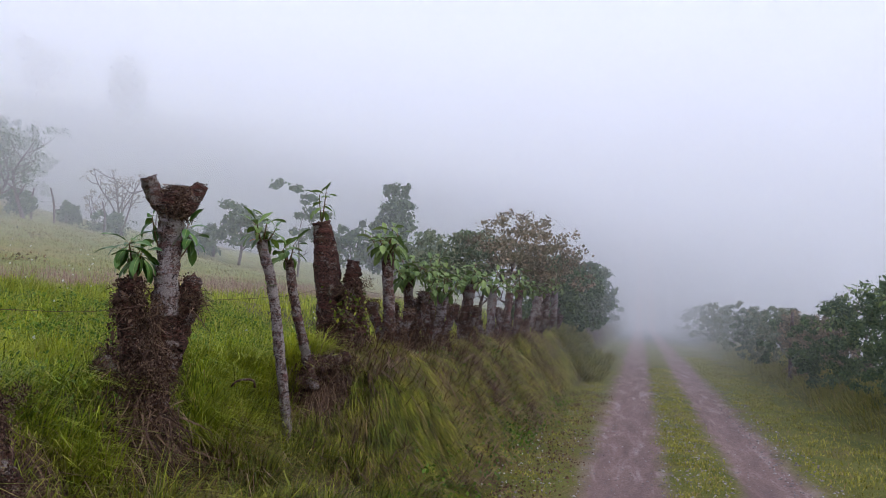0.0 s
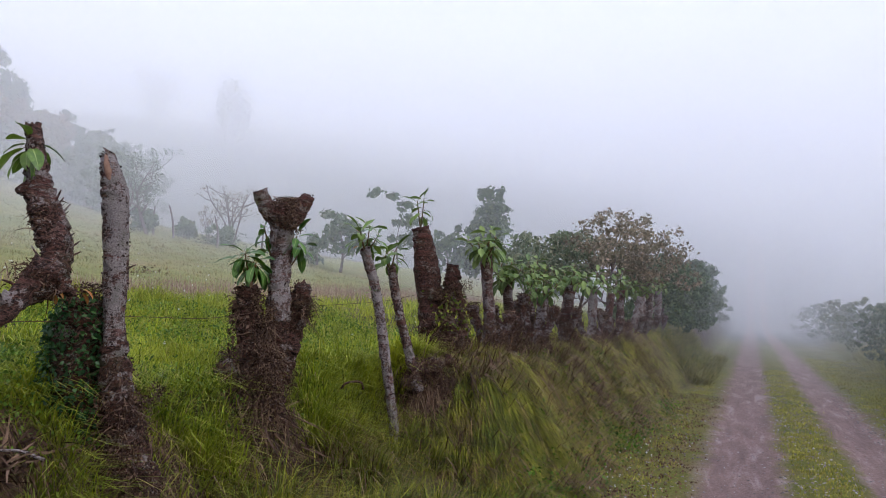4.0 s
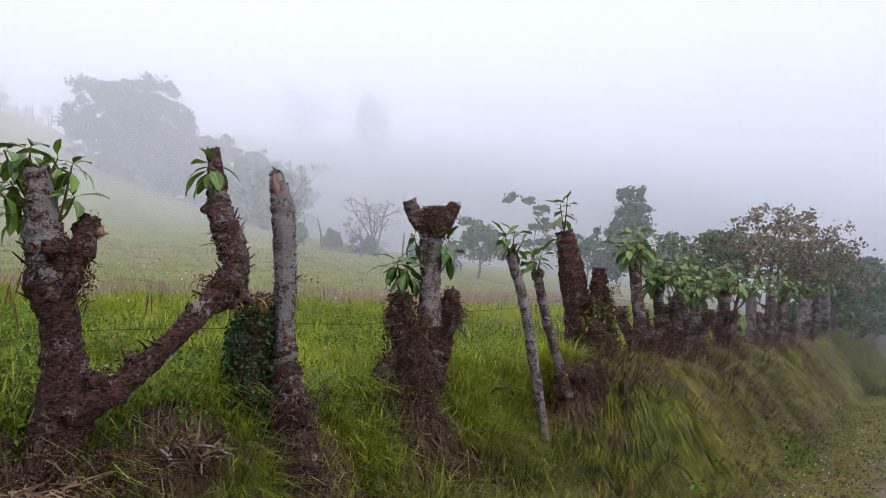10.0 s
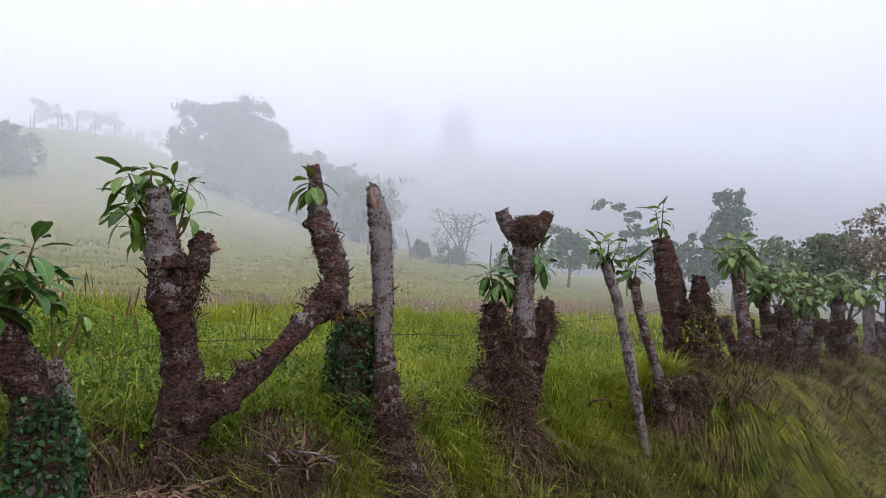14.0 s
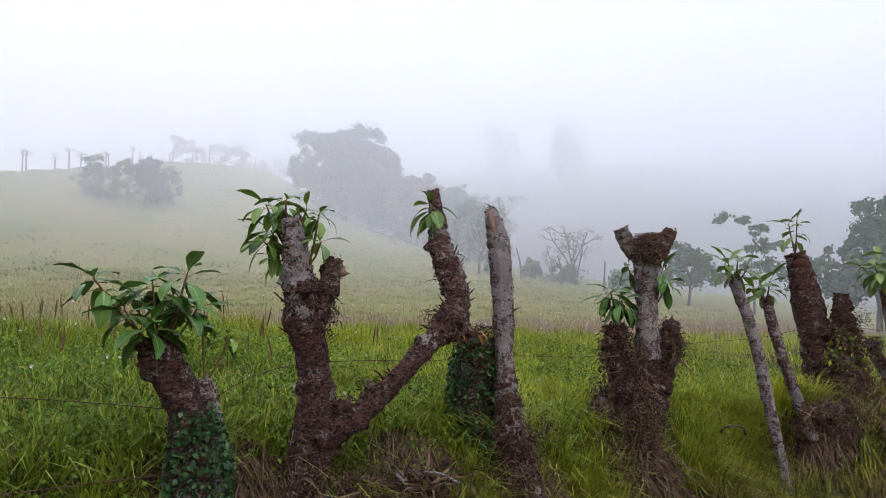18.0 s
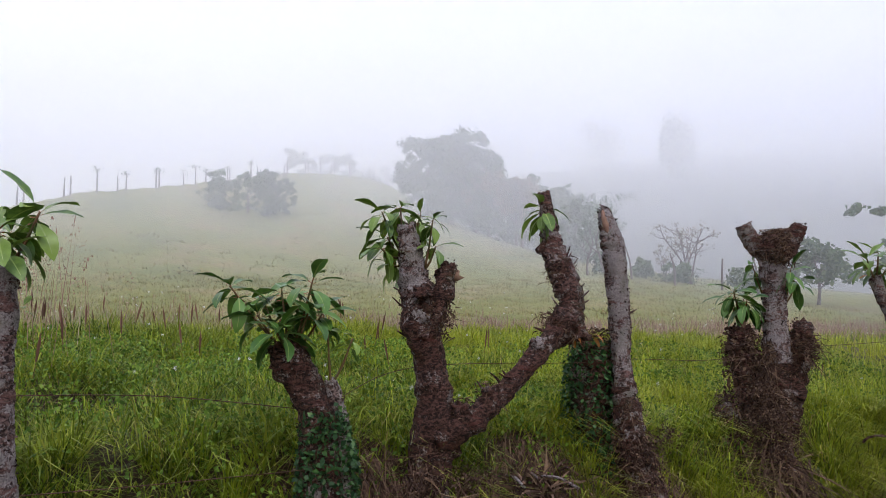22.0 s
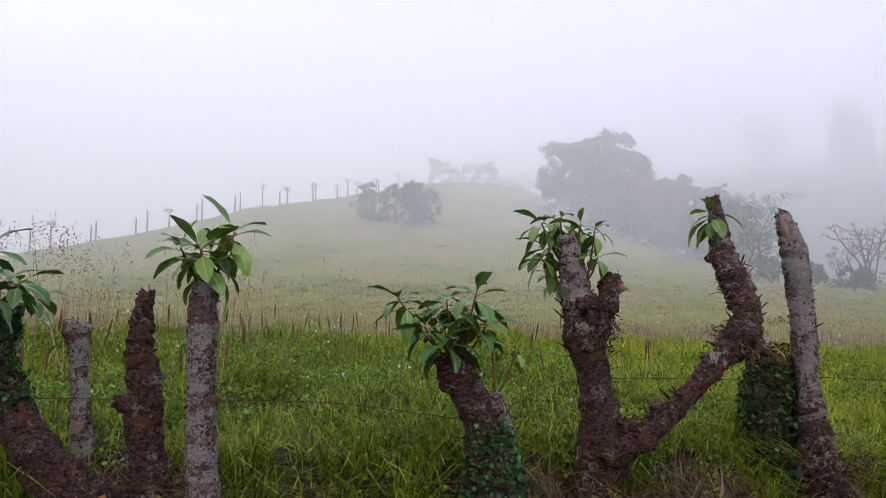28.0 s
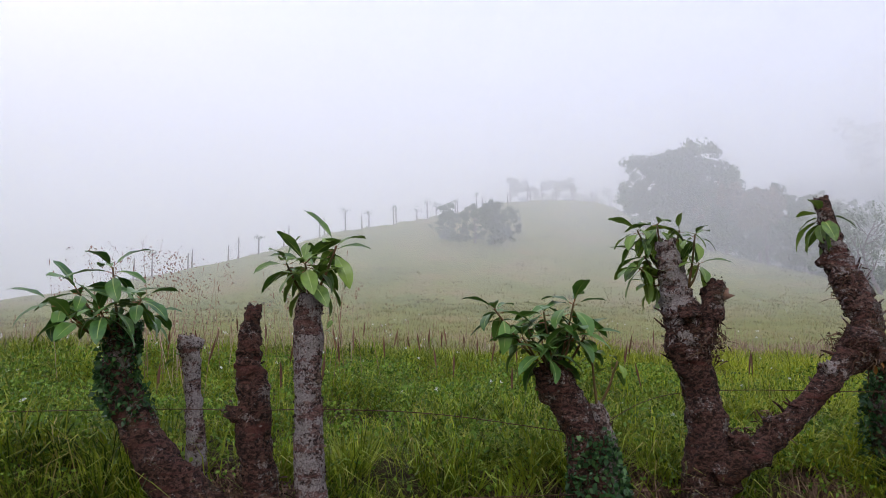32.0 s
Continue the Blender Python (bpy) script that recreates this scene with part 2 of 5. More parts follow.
_l.new(ramp(_n, _l, noise_tex(_n, _l, 40, 6, 0.7), [(0.3, (0.13, 0.065, 0.045)), (0.7, (0.28, 0.17, 0.12))]), _b.inputs["Base Color"])

# ---- ground: road, verge, bank, field and hill in one sheet ----
RX, RY = -0.336, 0.25          # a point of the road's middle line
DX, DY = 0.2392, 0.971          # the road's way
SLOPE = 0.04


def road_uv(x, y):
    return (x - RX) * DX + (y - RY) * DY, -(x - RX) * DY + (y - RY) * DX


def from_uv(u, v):
    return RX + u * DX - v * DY, RY + u * DY + v * DX


def smooth(a, b, x):
    t = np.clip((x - a) / (b - a), 0, 1)
    return t * t * (3 - 2 * t)


def fence_v(u):
    return 3.15 - 0.075 * np.clip(u - 5, 0, 12)


def waves(x, y, k, s):
    return np.sin(x * k + s) * np.cos(y * k * 1.27 - s * 2) + 0.5 * np.sin(x * k * 2.3 - s) * np.sin(y * k * 1.9 + s)


def ground_z(x, y):
    x, y = np.asarray(x, float), np.asarray(y, float)
    u, v = road_uv(x, y)
    uc = np.clip(u, -60, 80)
    road = 0.12 - SLOPE * uc
    rut = -0.05 * np.exp(-((v - 0.1) / 0.3) ** 2) - 0.05 * np.exp(-((v + 1.36) / 0.28) ** 2)
    crown = 0.03 * np.exp(-((v + 0.63) / 0.3) ** 2)
    fv = fence_v(u)
    top = road + 1.02
    lump = 0.09 * waves(x, y, 3.7, 3.0) * smooth(1.4, 1.9, v) * smooth(fv + 0.4, fv, v) + 0.06 * waves(x, y, 2.1, 1.0) + 0.03 * waves(x, y, 5.3, 2.0)
    along = smooth(4.95, 6.0, u)
    shelf = 0.25 * smooth(fv - 1.45, fv - 0.3, v) + 0.75 * smooth(fv - 0.45, fv + 0.45, v)
    steep = (0.98 + 0.04 * smooth(10, 14, u)) * smooth(1.28, 2.42 - 0.012 * np.clip(u, 0, 20), v)
    bank = (shelf * (1 - along) + steep * along) * (top - road)
    rise = 0.42 * smooth(fv, fv + 4.5, v)
    vh = np.clip(v - 6, 0, None)
    crest = np.clip(47.5 + 0.65 * uc, 14, 80)
    inside = np.minimum(vh, crest)
    hill = 0.0042 * inside ** 2 * np.clip(1 + 0.022 * np.minimum(uc + 2, 0), 0.3, 1) - 0.12 * np.clip(vh - crest, 0, 60)
    hill = hill * (1 + 0.02 * smooth(2, 16, uc) * smooth(20, 40, v)) * (1 - 0.36 * smooth(11, 50, uc) * smooth(22, 45, v))
    hill = hill * (1 - 0.8 * smooth(26, 62, uc)) + SLOPE * uc * smooth(6, 20, v)
    far = 0.83 * y - 0.55 * x
    hill = hill + (5 * smooth(50, 86, far) + 33 * np.clip((far - 60) / 125, 0, 1)) * smooth(32, 76, uc)
    right = 0.5 * smooth(-3.3, -4.3, v) - 0.10 * np.clip(-v - 5, 0, 60)
    soft = smooth(1.2, 2.2, v) + smooth(-2.2, -3.2, v)
    return road + rut + crown + bank + rise + hill + right + lump * np.clip(soft, 0.0, 1) + 0.005 * waves(x, y, 5.1, 0.4)


def mesh_object(name, verts, faces, mat, parent=None, shade=True):
    me = bpy.data.meshes.new(name)
    me.from_pydata([tuple(p) for p in verts], [], faces)
    if shade:
        me.polygons.foreach_set("use_smooth", [True] * len(me.polygons))
    me.materials.append(mat)
    ob = new(name, me)
    ob.parent = parent
    return ob


def fast_mesh(name, verts, tris, mat, parent=None):
    """A mesh of triangles from two arrays."""
    me = bpy.data.meshes.new(name)
    verts, tris = np.asarray(verts, np.float32), np.asarray(tris, np.int32)
    me.vertices.add(len(verts))
    me.vertices.foreach_set("co", verts.ravel())
    me.loops.add(tris.size)
    me.loops.foreach_set("vertex_index", tris.ravel())
    me.polygons.add(len(tris))
    me.polygons.foreach_set("loop_start", np.arange(0, tris.size, 3, dtype=np.int32))
    me.update(calc_edges=True)
    me.materials.append(mat)
    ob = new(name, me)
    ob.parent = parent
    return ob


def ground_material():
    m, n, l, b = material("earth_and_turf", 0.95)
    g = n.new("ShaderNodeNewGeometry")
    turn = n.new("ShaderNodeVectorRotate")
    turn.rotation_type = "Z_AXIS"
    turn.inputs["Center"].default_value = (RX, RY, 0)
    turn.inputs["Angle"].default_value = math.atan2(DX, DY)
    l.new(g.outputs["Position"], turn.inputs["Vector"])
    sep = n.new("ShaderNodeSeparateXYZ")
    l.new(turn.outputs[0], sep.inputs[0])
    wob = noise_tex(n, l, 2.2, 6, 0.65)
    across = n.new("ShaderNodeMath")
    across.operation = "MULTIPLY_ADD"
    l.new(wob, across.inputs[0])
    across.inputs[1].default_value = 0.55
    l.new(sep.outputs["X"], across.inputs[2])
    to01 = n.new("ShaderNodeMapRange")
    to01.inputs["From Min"].default_value, to01.inputs["From Max"].default_value = RX - 2.0 + 0.275, RX + 3.0 + 0.275
    l.new(across.outputs[0], to01.inputs["Value"])
    k, w = (0, 0, 0), (1, 1, 1)
    track = ramp(n, l, to01.outputs[0], [(0.27, k), (0.32, w), (0.44, w), (0.48, k), (0.58, k), (0.62, w), (0.72, w), (0.77, k)])
    fine = noise_tex(n, l, 30, 8, 0.7)
    broad = noise_tex(n, l, 1.3, 6, 0.6)
    mud = ramp(n, l, fine, [(0.3, (0.175, 0.112, 0.097)), (0.6, (0.285, 0.19, 0.165)), (0.8, (0.4, 0.3, 0.27))])
    along = n.new("ShaderNodeVectorMath")
    along.operation = "MULTIPLY"
    along.inputs[1].default_value = (3.2, 0.55, 1)
    l.new(turn.outputs[0], along.inputs[0])
    streak = noise_tex(n, l, 1.6, 8, 0.68, along.outputs[0], 0.5)
    mud = mixed(n, l, ramp(n, l, streak, [(0.36, (0.45, 0.45, 0.45)), (0.55, k)]), mud, (0.1, 0.064, 0.058))
    mud = mixed(n, l, ramp(n, l, streak, [(0.54, k), (0.68, (0.55, 0.55, 0.55))]), mud, (0.46, 0.38, 0.355))
    turf = ramp(n, l, broad, [(0.3, (0.12, 0.135, 0.018)), (0.5, (0.19, 0.185, 0.03)), (0.7, (0.23, 0.16, 0.065))])
    turf = mixed(n, l, ramp(n, l, fine, [(0.4, (0.5, 0.5, 0.5)), (0.7, k)]), turf, (0.035, 0.045, 0.012))
    meadow = ramp(n, l, noise_tex(n, l, 0.22, 8, 0.65), [(0.35, (0.165, 0.185, 0.04)), (0.5, (0.245, 0.25, 0.064)), (0.66, (0.32, 0.25, 0.11))])
    meadow = mixed(n, l, ramp(n, l, noise_tex(n, l, 6, 8, 0.7), [(0.35, (0.6, 0.6, 0.6)), (0.6, k)]), meadow, (0.10, 0.11, 0.03))
    far = n.new("ShaderNodeMapRange")
    far.inputs["From Min"].default_value, far.inputs["From Max"].default_value = RX - 5.5, RX - 7.5
    l.new(sep.outputs["X"], far.inputs["Value"])
    bank = n.new("ShaderNodeMapRange")
    bank.inputs["From Min"].default_value, bank.inputs["From Max"].default_value = RX - 1.35, RX - 1.8
    l.new(sep.outputs["X"], bank.inputs["Value"])
    soil = ramp(n, l, fine, [(0.35, (0.025, 0.016, 0.009)), (0.65, (0.075, 0.05, 0.028))])
    turf = mixed(n, l, bank.outputs[0], turf, soil)
    under = mixed(n, l, far.outputs[0], turf, meadow)
    wood = n.new("ShaderNodeMapRange")
    wood.inputs["From Min"].default_value, wood.inputs["From Max"].default_value = RY + 38, RY + 50
    l.new(sep.outputs["Y"], wood.inputs["Value"])
    under = mixed(n, l, wood.outputs[0], under, (0.035, 0.05, 0.03))
    col = mixed(n, l, track, under, mud)
    l.new(col, b.inputs["Base Color"])
    bumped(n, l, b, fine, 1.0, 0.05)
    return m


GROUND = ground_material()


def build_ground():
    us = np.concatenate([np.linspace(-400, -30, 14)[:-1], np.linspace(-30, -6, 25)[:-1], np.linspace(-6, 30, 181)[:-1], np.linspace(30, 90, 41)[:-1], np.linspace(90, 400, 14)])
    vs = np.concatenate([np.linspace(-400, -40, 10)[:-1], np.linspace(-40, -6, 14)[:-1], np.linspace(-6, 8, 113)[:-1], np.linspace(8, 100, 93)[:-1], np.linspace(100, 400, 12)])
    uu, vv = np.meshgrid(us, vs, indexing="ij")
    x, y = from_uv(uu, vv)
    z = ground_z(x, y)
    nu, nv = len(us), len(vs)
    idx = np.arange(nu * nv).reshape(nu, nv)
    a, b, c, d = idx[:-1, :-1].ravel(), idx[1:, :-1].ravel(), idx[1:, 1:].ravel(), idx[:-1, 1:].ravel()
    tris = np.concatenate([np.stack([a, b, c], 1), np.stack([a, c, d], 1)])
    ob = fast_mesh("ground", np.stack([x.ravel(), y.ravel(), z.ravel()], 1), tris[:, ::-1] * 1, GROUND)
    ob.data.polygons.foreach_set("use_smooth", [True] * len(ob.data.polygons))
    tagged(ob, "dirt track, grassy bank and rising foggy meadow", "ground", kind="structure")


build_ground()

# ---- fog: rings of even mist round a clearer stretch of track, thicker farther off ----
FOG_RINGS = ((8.0, 0.0055), (14.0, 0.0055), (22.0, 0.0065), (34.0, 0.007))   # inner radius, density


def build_fog():
    turns = 40
    for clear, density in FOG_RINGS:
        m = bpy.data.materials.new("morning_fog")
        m.use_nodes = True
        n, l = m.node_tree.nodes, m.node_tree.links
        n.remove(n["Principled BSDF"])
        s = n.new("ShaderNodeVolumeScatter")
        s.inputs["Color"].default_value = (0.98, 0.975, 1, 1)
        s.inputs["Density"].default_value = density
        s.inputs["Anisotropy"].default_value = 0.0
        l.new(s.outputs[0], n["Material Output"].inputs["Volume"])
        m.cycles.homogeneous_volume = True
        bm = bmesh.new()
        rings = []
        for radius, z in ((clear, -40), (clear, FOG_TOP), (230 - clear, FOG_TOP + 0.02 * clear), (230 - clear, -40 - 0.02 * clear)):
            rings.append([bm.verts.new((radius * math.cos(2 * math.pi * k / turns), radius * math.sin(2 * math.pi * k / turns), z)) for k in range(turns)])
        for q in range(4):
            a, b = rings[q], rings[(q + 1) % 4]
            for k in range(turns):
                bm.faces.new((a[k], a[(k + 1) % turns], b[(k + 1) % turns], b[k]))
        bmesh.ops.recalc_face_normals(bm, faces=bm.faces[:])
        me = bpy.data.meshes.new("fog")
        bm.to_mesh(me)
        bm.free()
        me.materials.append(m)
        tagged(new("backdrop", me), "pale morning fog lying over road and meadow", "fog", kind="structure")


build_fog()

# ---- builders for plants ----
rng = np.random.default_rng(7)


def thing(name, base, label, category, group=""):
    ob = new(name)
    ob.location = base
    ob.empty_display_size = 0.1
    return tagged(ob, label, category, group)


def part(name, verts, faces, mat, parent, label="", shade=True):
    """One mesh under a thing, given in world places."""
    root = Vector(parent.location)
    if parent.parent:
        root = root + parent.parent.location
    ob = mesh_object(name, [Vector(p) - root for p in verts], faces, mat, parent, shade)
    if label:
        tagged(ob, label)
    return ob


def spline(pts, step):
    """Catmull-Rom through (x, y, z, r), resampled at about that step."""
    p = [np.array(q, float) for q in pts]
    p = [2 * p[0] - p[1]] + p + [2 * p[-1] - p[-2]]
    out = []
    for i in range(1, len(p) - 2):
        n = max(2, int(np.linalg.norm((p[i + 1] - p[i])[:3]) / step))
        for k in range(n):
            t = k / n
            a, b, c, d = p[i - 1], p[i], p[i + 1], p[i + 2]
            out.append(0.5 * (2 * b + (c - a) * t + (2 * a - 5 * b + 4 * c - d) * t * t + (3 * b - a - 3 * c + d) * t ** 3))
    out.append(p[-2])
    return out


def tube(pts, segs=20, step=0.025, knob=0.12, grain=0.05, cap=True, seed=0.0, ragged=0.0):
    """Verts and faces of a gnarled stem along pts."""
    rings = spline(pts, step)
    verts, faces = [], []
    side = None
    for i, q in enumerate(rings):
        c, r = Vector(q[:3]), max(q[3], 0.002)
        ahead = Vector(rings[min(i + 1, len(rings) - 1)][:3]) - Vector(rings[max(i - 1, 0)][:3])
        ahead.normalize()
        if side is None:
            side = ahead.orthogonal().normalized()
        side = (side - ahead * side.dot(ahead)).normalized()
        other = ahead.cross(side)
        for k in range(segs):
            a = 2 * math.pi * k / segs
            d = side * math.cos(a) + other * math.sin(a)
            p = c + d * r
            low = noise.noise(p * (0.3 / r) + d * 0.5 + Vector((seed, 0, 0)))
            wart = max(0.0, noise.noise(p * 11 + Vector((0, 0, seed))) - 0.28) * 0.9
            high = noise.noise(Vector((p.x * 60, p.y * 60, p.z * 26)) + Vector((0, seed, 0))) + 0.6 * noise.noise(p * 120)
            rr = r * (1 + knob * 1.7 * low + knob * 2 * wart) + grain * r * 1.3 * high
            lift = ragged * noise.noise(d * 2.5 + Vector((seed, seed, 0))) if i == len(rings) - 1 else 0
            verts.append(c + d * rr + ahead * lift)
        if i:
            o, n = (i - 1) * segs, i * segs
            faces += [(o + k, o + (k + 1) % segs, n + (k + 1) % segs, n + k) for k in range(segs)]
    if cap:
        n = (len(rings) - 1) * segs
        for end, off in ((0, 1), (n, 0)):
            c = sum((verts[end + k] for k in range(segs)), Vector()) / segs
            verts.append(c)
            ci = len(verts) - 1
            faces += [(end + (k + off) % segs, end + (k + 1 - off) % segs, ci) for k in range(segs)]
    return verts, faces


RIB, _n, _l, _b = material("pale_leaf_rib", 0.5)
_l.new(ramp(_n, _l, noise_tex(_n, _l, 30), [(0.3, (0.16, 0.24, 0.06)), (0.7, (0.27, 0.33, 0.11))]), _b.inputs["Base Color"])
PETIOLE, _n, _l, _b = material("red_leaf_stalk", 0.5)
_l.new(ramp(_n, _l, noise_tex(_n, _l, 30), [(0.3, (0.2, 0.05, 0.025)), (0.7, (0.33, 0.13, 0.06))]), _b.inputs["Base Color"])


def leaf_mesh(name, droop, fold, mat, width=0.30):
    """A long leathery leaf of length 1 along +y: red stalk, pale rib, blade folded at the rib, tip drooping."""
    shape = [(0.0, 0.055), (0.13, 0.06), (0.2, 0.22), (0.32, 0.6), (0.46, 0.92), (0.6, 1.0), (0.74, 0.9), (0.87, 0.6), (0.95, 0.28), (1.0, 0.03)]
    verts, faces, slots = [], [], []
    y = z = 0.0
    last = 0.0
    for i, (s, w) in enumerate(shape):
        ds = s - last
        last = s
        ang = 0.3 - droop * s ** 1.2
        y += ds * math.cos(ang)
        z += ds * math.sin(ang)
        hw = w * width / 2
        wav = 0.014 * math.sin(i * 2.1)
        rib = min(0.022 * (1.05 - s), hw * 0.5)
        for x in (-hw, -hw * 0.55, -rib, rib, hw * 0.55, hw):
            q = x / hw
            verts.append((x, y, z + abs(x) * fold - hw * 0.3 * fold * q * q + wav * q * abs(q)))
        if i:
            o = (i - 1) * 6
            for k in range(5):
                faces.append((o + k, o + k + 1, o + k + 7, o + k + 6))
                slots.append(2 if i == 1 else (1 if k == 2 and i < 8 else 0))
    me = bpy.data.meshes.new(name)
    me.from_pydata(verts, [], faces)
    me.polygons.foreach_set("use_smooth", [True] * len(me.polygons))
    for q in (mat, RIB, PETIOLE):
        me.materials.append(q)
    me.polygons.foreach_set("material_index", slots)
    return me


LEAVES = {m.name: [leaf_mesh("leaf", d, f, m, w) for d, f, w in ((0.5, 0.45, 0.29), (0.8, 0.35, 0.32), (1.1, 0.35, 0.34), (1.5, 0.28, 0.33))] for m in (LEAF, LEAF_DARK, LEAF_DULL, LEAF_RUST)}
RED_STEM, _n, _l, _b = material("green_red_stalk", 0.6)
_l.new(ramp(_n, _l, noise_tex(_n, _l, 20), [(0.3, (0.06, 0.07, 0.02)), (0.7, (0.14, 0.06, 0.03))]), _b.inputs["Base Color"])


def add_leaf(parent, at, yaw, pitch, length, mat, kind, roll=0.0):
    ob = bpy.data.objects.new("leaf", LEAVES[mat.name][kind])
    scene.collection.objects.link(ob)
    ob.parent = parent
    root = parent.location + (parent.parent.location if parent.parent else Vector())
    ob.matrix_basis = Matrix.Translation(Vector(at) - root) @ Euler((pitch, roll, yaw)).to_matrix().to_4x4() @ Matrix.Scale(length, 4)
    return ob


def whorl(tree, tip, count, length, r, mat=None, low=-0.7, high=0.95, start=None):
    """A rosette of leaves round a shoot's tip."""
    mat = mat or LEAF
    for i in range(count):
        f = (i + 0.5) / count
        yaw = i * 2.39996 + r.uniform(-0.3, 0.3)
        pitch = high + (low - high) * (1 - f) ** 0.7 + r.uniform(-0.25, 0.25)
        kind = 0 if pitch > 0.6 else (1 if pitch > 0.0 or r.random() < 0.5 else (2 if r.random() < 0.7 else 3))
        at = Vector(tip) + Vector((0, 0, -0.06 * length * 4 * (1 - f)))
        if start is not None:
            at = Vector(tip).lerp(Vector(start), 0.62 * (1 - f) ** 1.3)
        add_leaf(tree, at, yaw, pitch, length * r.uniform(0.7, 1.08), mat, kind, r.uniform(-0.4, 0.4))


def shoot(tree, start, tip, r0=0.008):
    mid = (Vector(start) + Vector(tip)) / 2 + Vector((0, 0, -0.02))
    v, f = tube([(*start, r0), (*mid, r0 * 0.85), (*tip, r0 * 0.6)], 8, 0.03, 0.05, 0.02)
    return part("shoot", v, f, RED_STEM, tree)


def crown(tree, start, centre, spread, shoots, per, length, r, mat=None, low=-0.6, high=0.92):
    """Several shoots from a stump, each with its rosette."""
    for i in range(shoots):
        a = i * 2.39996 + r.uniform(-0.4, 0.4)
        k = math.sqrt((i + 0.3) / shoots)
        tip = (centre[0] + spread * k * math.cos(a), centre[1] + spread * k * math.sin(a), centre[2] + spread * (0.55 - 0.75 * k + r.uniform(-0.2, 0.2)))
        twig = shoot(tree, start, tip)
        whorl(twig, tip, per, length, r, mat, low, high, start)


def rosettes(tree, tips, length, r, mat=None, low=-0.85, high=0.75):
    """Shoots (from, to, number of leaves), each ending in a close rosette."""
    for start, tip, count in tips:
        twig = shoot(tree, start, tip, 0.0065)
        back = Vector(tip).lerp(Vector(start), 0.32)
        whorl(twig, tip, count, length, r, mat, low, high, back)


def strands(name, parent, centre, spread, count, length, mat, r, down=0.6, width=0.006, label=""):
    """A tangle of thin roots or straws."""
    verts, tris = [], []
    root = np.array(parent.location) if parent else np.zeros(3)
    c = np.array(centre) - root
    for i in range(count):
        p = c + np.clip(r.normal(0, 1, 3), -1.5, 1.5) * np.array(spread)
        d = r.normal(0, 1, 3)
        d[2] = -abs(d[2]) * down * 1.5 + d[2] * (1 - down)
        d /= np.linalg.norm(d)
        s = np.cross(d, r.normal(0, 1, 3))
        s *= width * r.uniform(0.5, 1.3) / np.linalg.norm(s)
        n = len(verts)
        ln = length * r.uniform(0.4, 1.2)
        bend = r.normal(0, 0.25, 3) + np.array([0, 0, -0.25 * down])
        for k in range(4):
            q = p + d * ln * k / 3 + bend * ln * (k / 3) ** 2
            w = s * (1 - 0.25 * k)
            verts += [q - w, q + w]
        for k in range(3):
            a = n + 2 * k
            tris += [(a, a + 1, a + 3), (a, a + 3, a + 2)]
    ob = fast_mesh(name, verts, tris, mat, parent)
    if label:
        tagged(ob, label)
    ob["kind"] = "stuff"
    return ob


def leaf_cloud(name, parent, pts, size, mat, r, kind="stuff"):
    """Small pointed leaves, two triangles each, at given places."""
    pts = np.asarray(pts, float) - (np.array(parent.location) if parent else 0)
    n = len(pts)
    d = r.normal(0, 1, (n, 3))
    d /= np.linalg.norm(d, axis=1)[:, None]
    s = np.cross(d, r.normal(0, 1, (n, 3)))
    s /= np.linalg.norm(s, axis=1)[:, None]
    ln = (size * r.uniform(0.55, 1.25, n))[:, None]
    v = np.stack([pts - d * ln * 0.5, pts + s * ln * 0.35, pts + d * ln * 0.5 - np.array([0, 0, 0.2]) * ln, pts - s * ln * 0.35], 1).reshape(-1, 3)
    o = np.arange(n)[:, None] * 4
    tris = np.concatenate([o + [0, 1, 2], o + [0, 2, 3]], 1).reshape(-1, 3)
    ob = fast_mesh(name, v, tris, mat, parent)
    ob["kind"] = kind
    return ob


def clumps(blobs, count, r, gap=0.35):
    """Places in uneven clumps within ellipsoids (x, y, z, rx, ry, rz)."""
    out = []
    vol = np.array([b[3] * b[4] * b[5] for b in blobs]) ** 0.8
    for b, n in zip(blobs, (count * vol / vol.sum()).astype(int)):
        hubs = max(5, n // 38)
        h = r.normal(0, 1, (hubs, 3))
        h = h / np.linalg.norm(h, axis=1)[:, None] * (r.random((hubs, 1)) ** 0.35)
        pick = r.integers(0, hubs, n)
        p = h[pick] + r.normal(0, gap * 0.42, (n, 3))
        out.append(p * np.array(b[3:6]) + np.array(b[:3]))
    return np.concatenate(out)


def ivy_on(tree, pts, count, r, size=0.05, name="ivy", mat=None, out=1.3):
    """Small leaves over the skin of a stem."""
    rings = np.array(spline(pts, 0.03))
    pick = rings[r.integers(0, len(rings), count)]
    a = r.uniform(0, 2 * math.pi, count)
    k = pick[:, 3] * r.uniform(0.96, out, count)
    p = pick[:, :3] + np.stack([np.cos(a) * k, np.sin(a) * k, r.normal(0, 0.02, count)], 1)
    return leaf_cloud(name, tree, p, size, mat or IVY, r)


def ball(r, n):
    d = r.normal(0, 1, (n, 3))
    return d / np.linalg.norm(d, axis=1)[:, None] * r.random((n, 1)) ** 0.4


def bur(tree, centre, radius, count, r, name="moss_clump", mat=None):
    """A shaggy clump of moss and rootlets about a knob."""
    r2 = np.random.default_rng(int(count))
    leaf_cloud("moss", tree, np.array(centre) + ball(r2, count * 3) * radius * 0.85, 0.012 + radius * 0.03, mat or ROOTS, r2)
    return strands(name, tree, centre, (radius * 0.5,) * 3, count, radius * 0.5, mat or ROOTS, r, 0.45, 0.004)


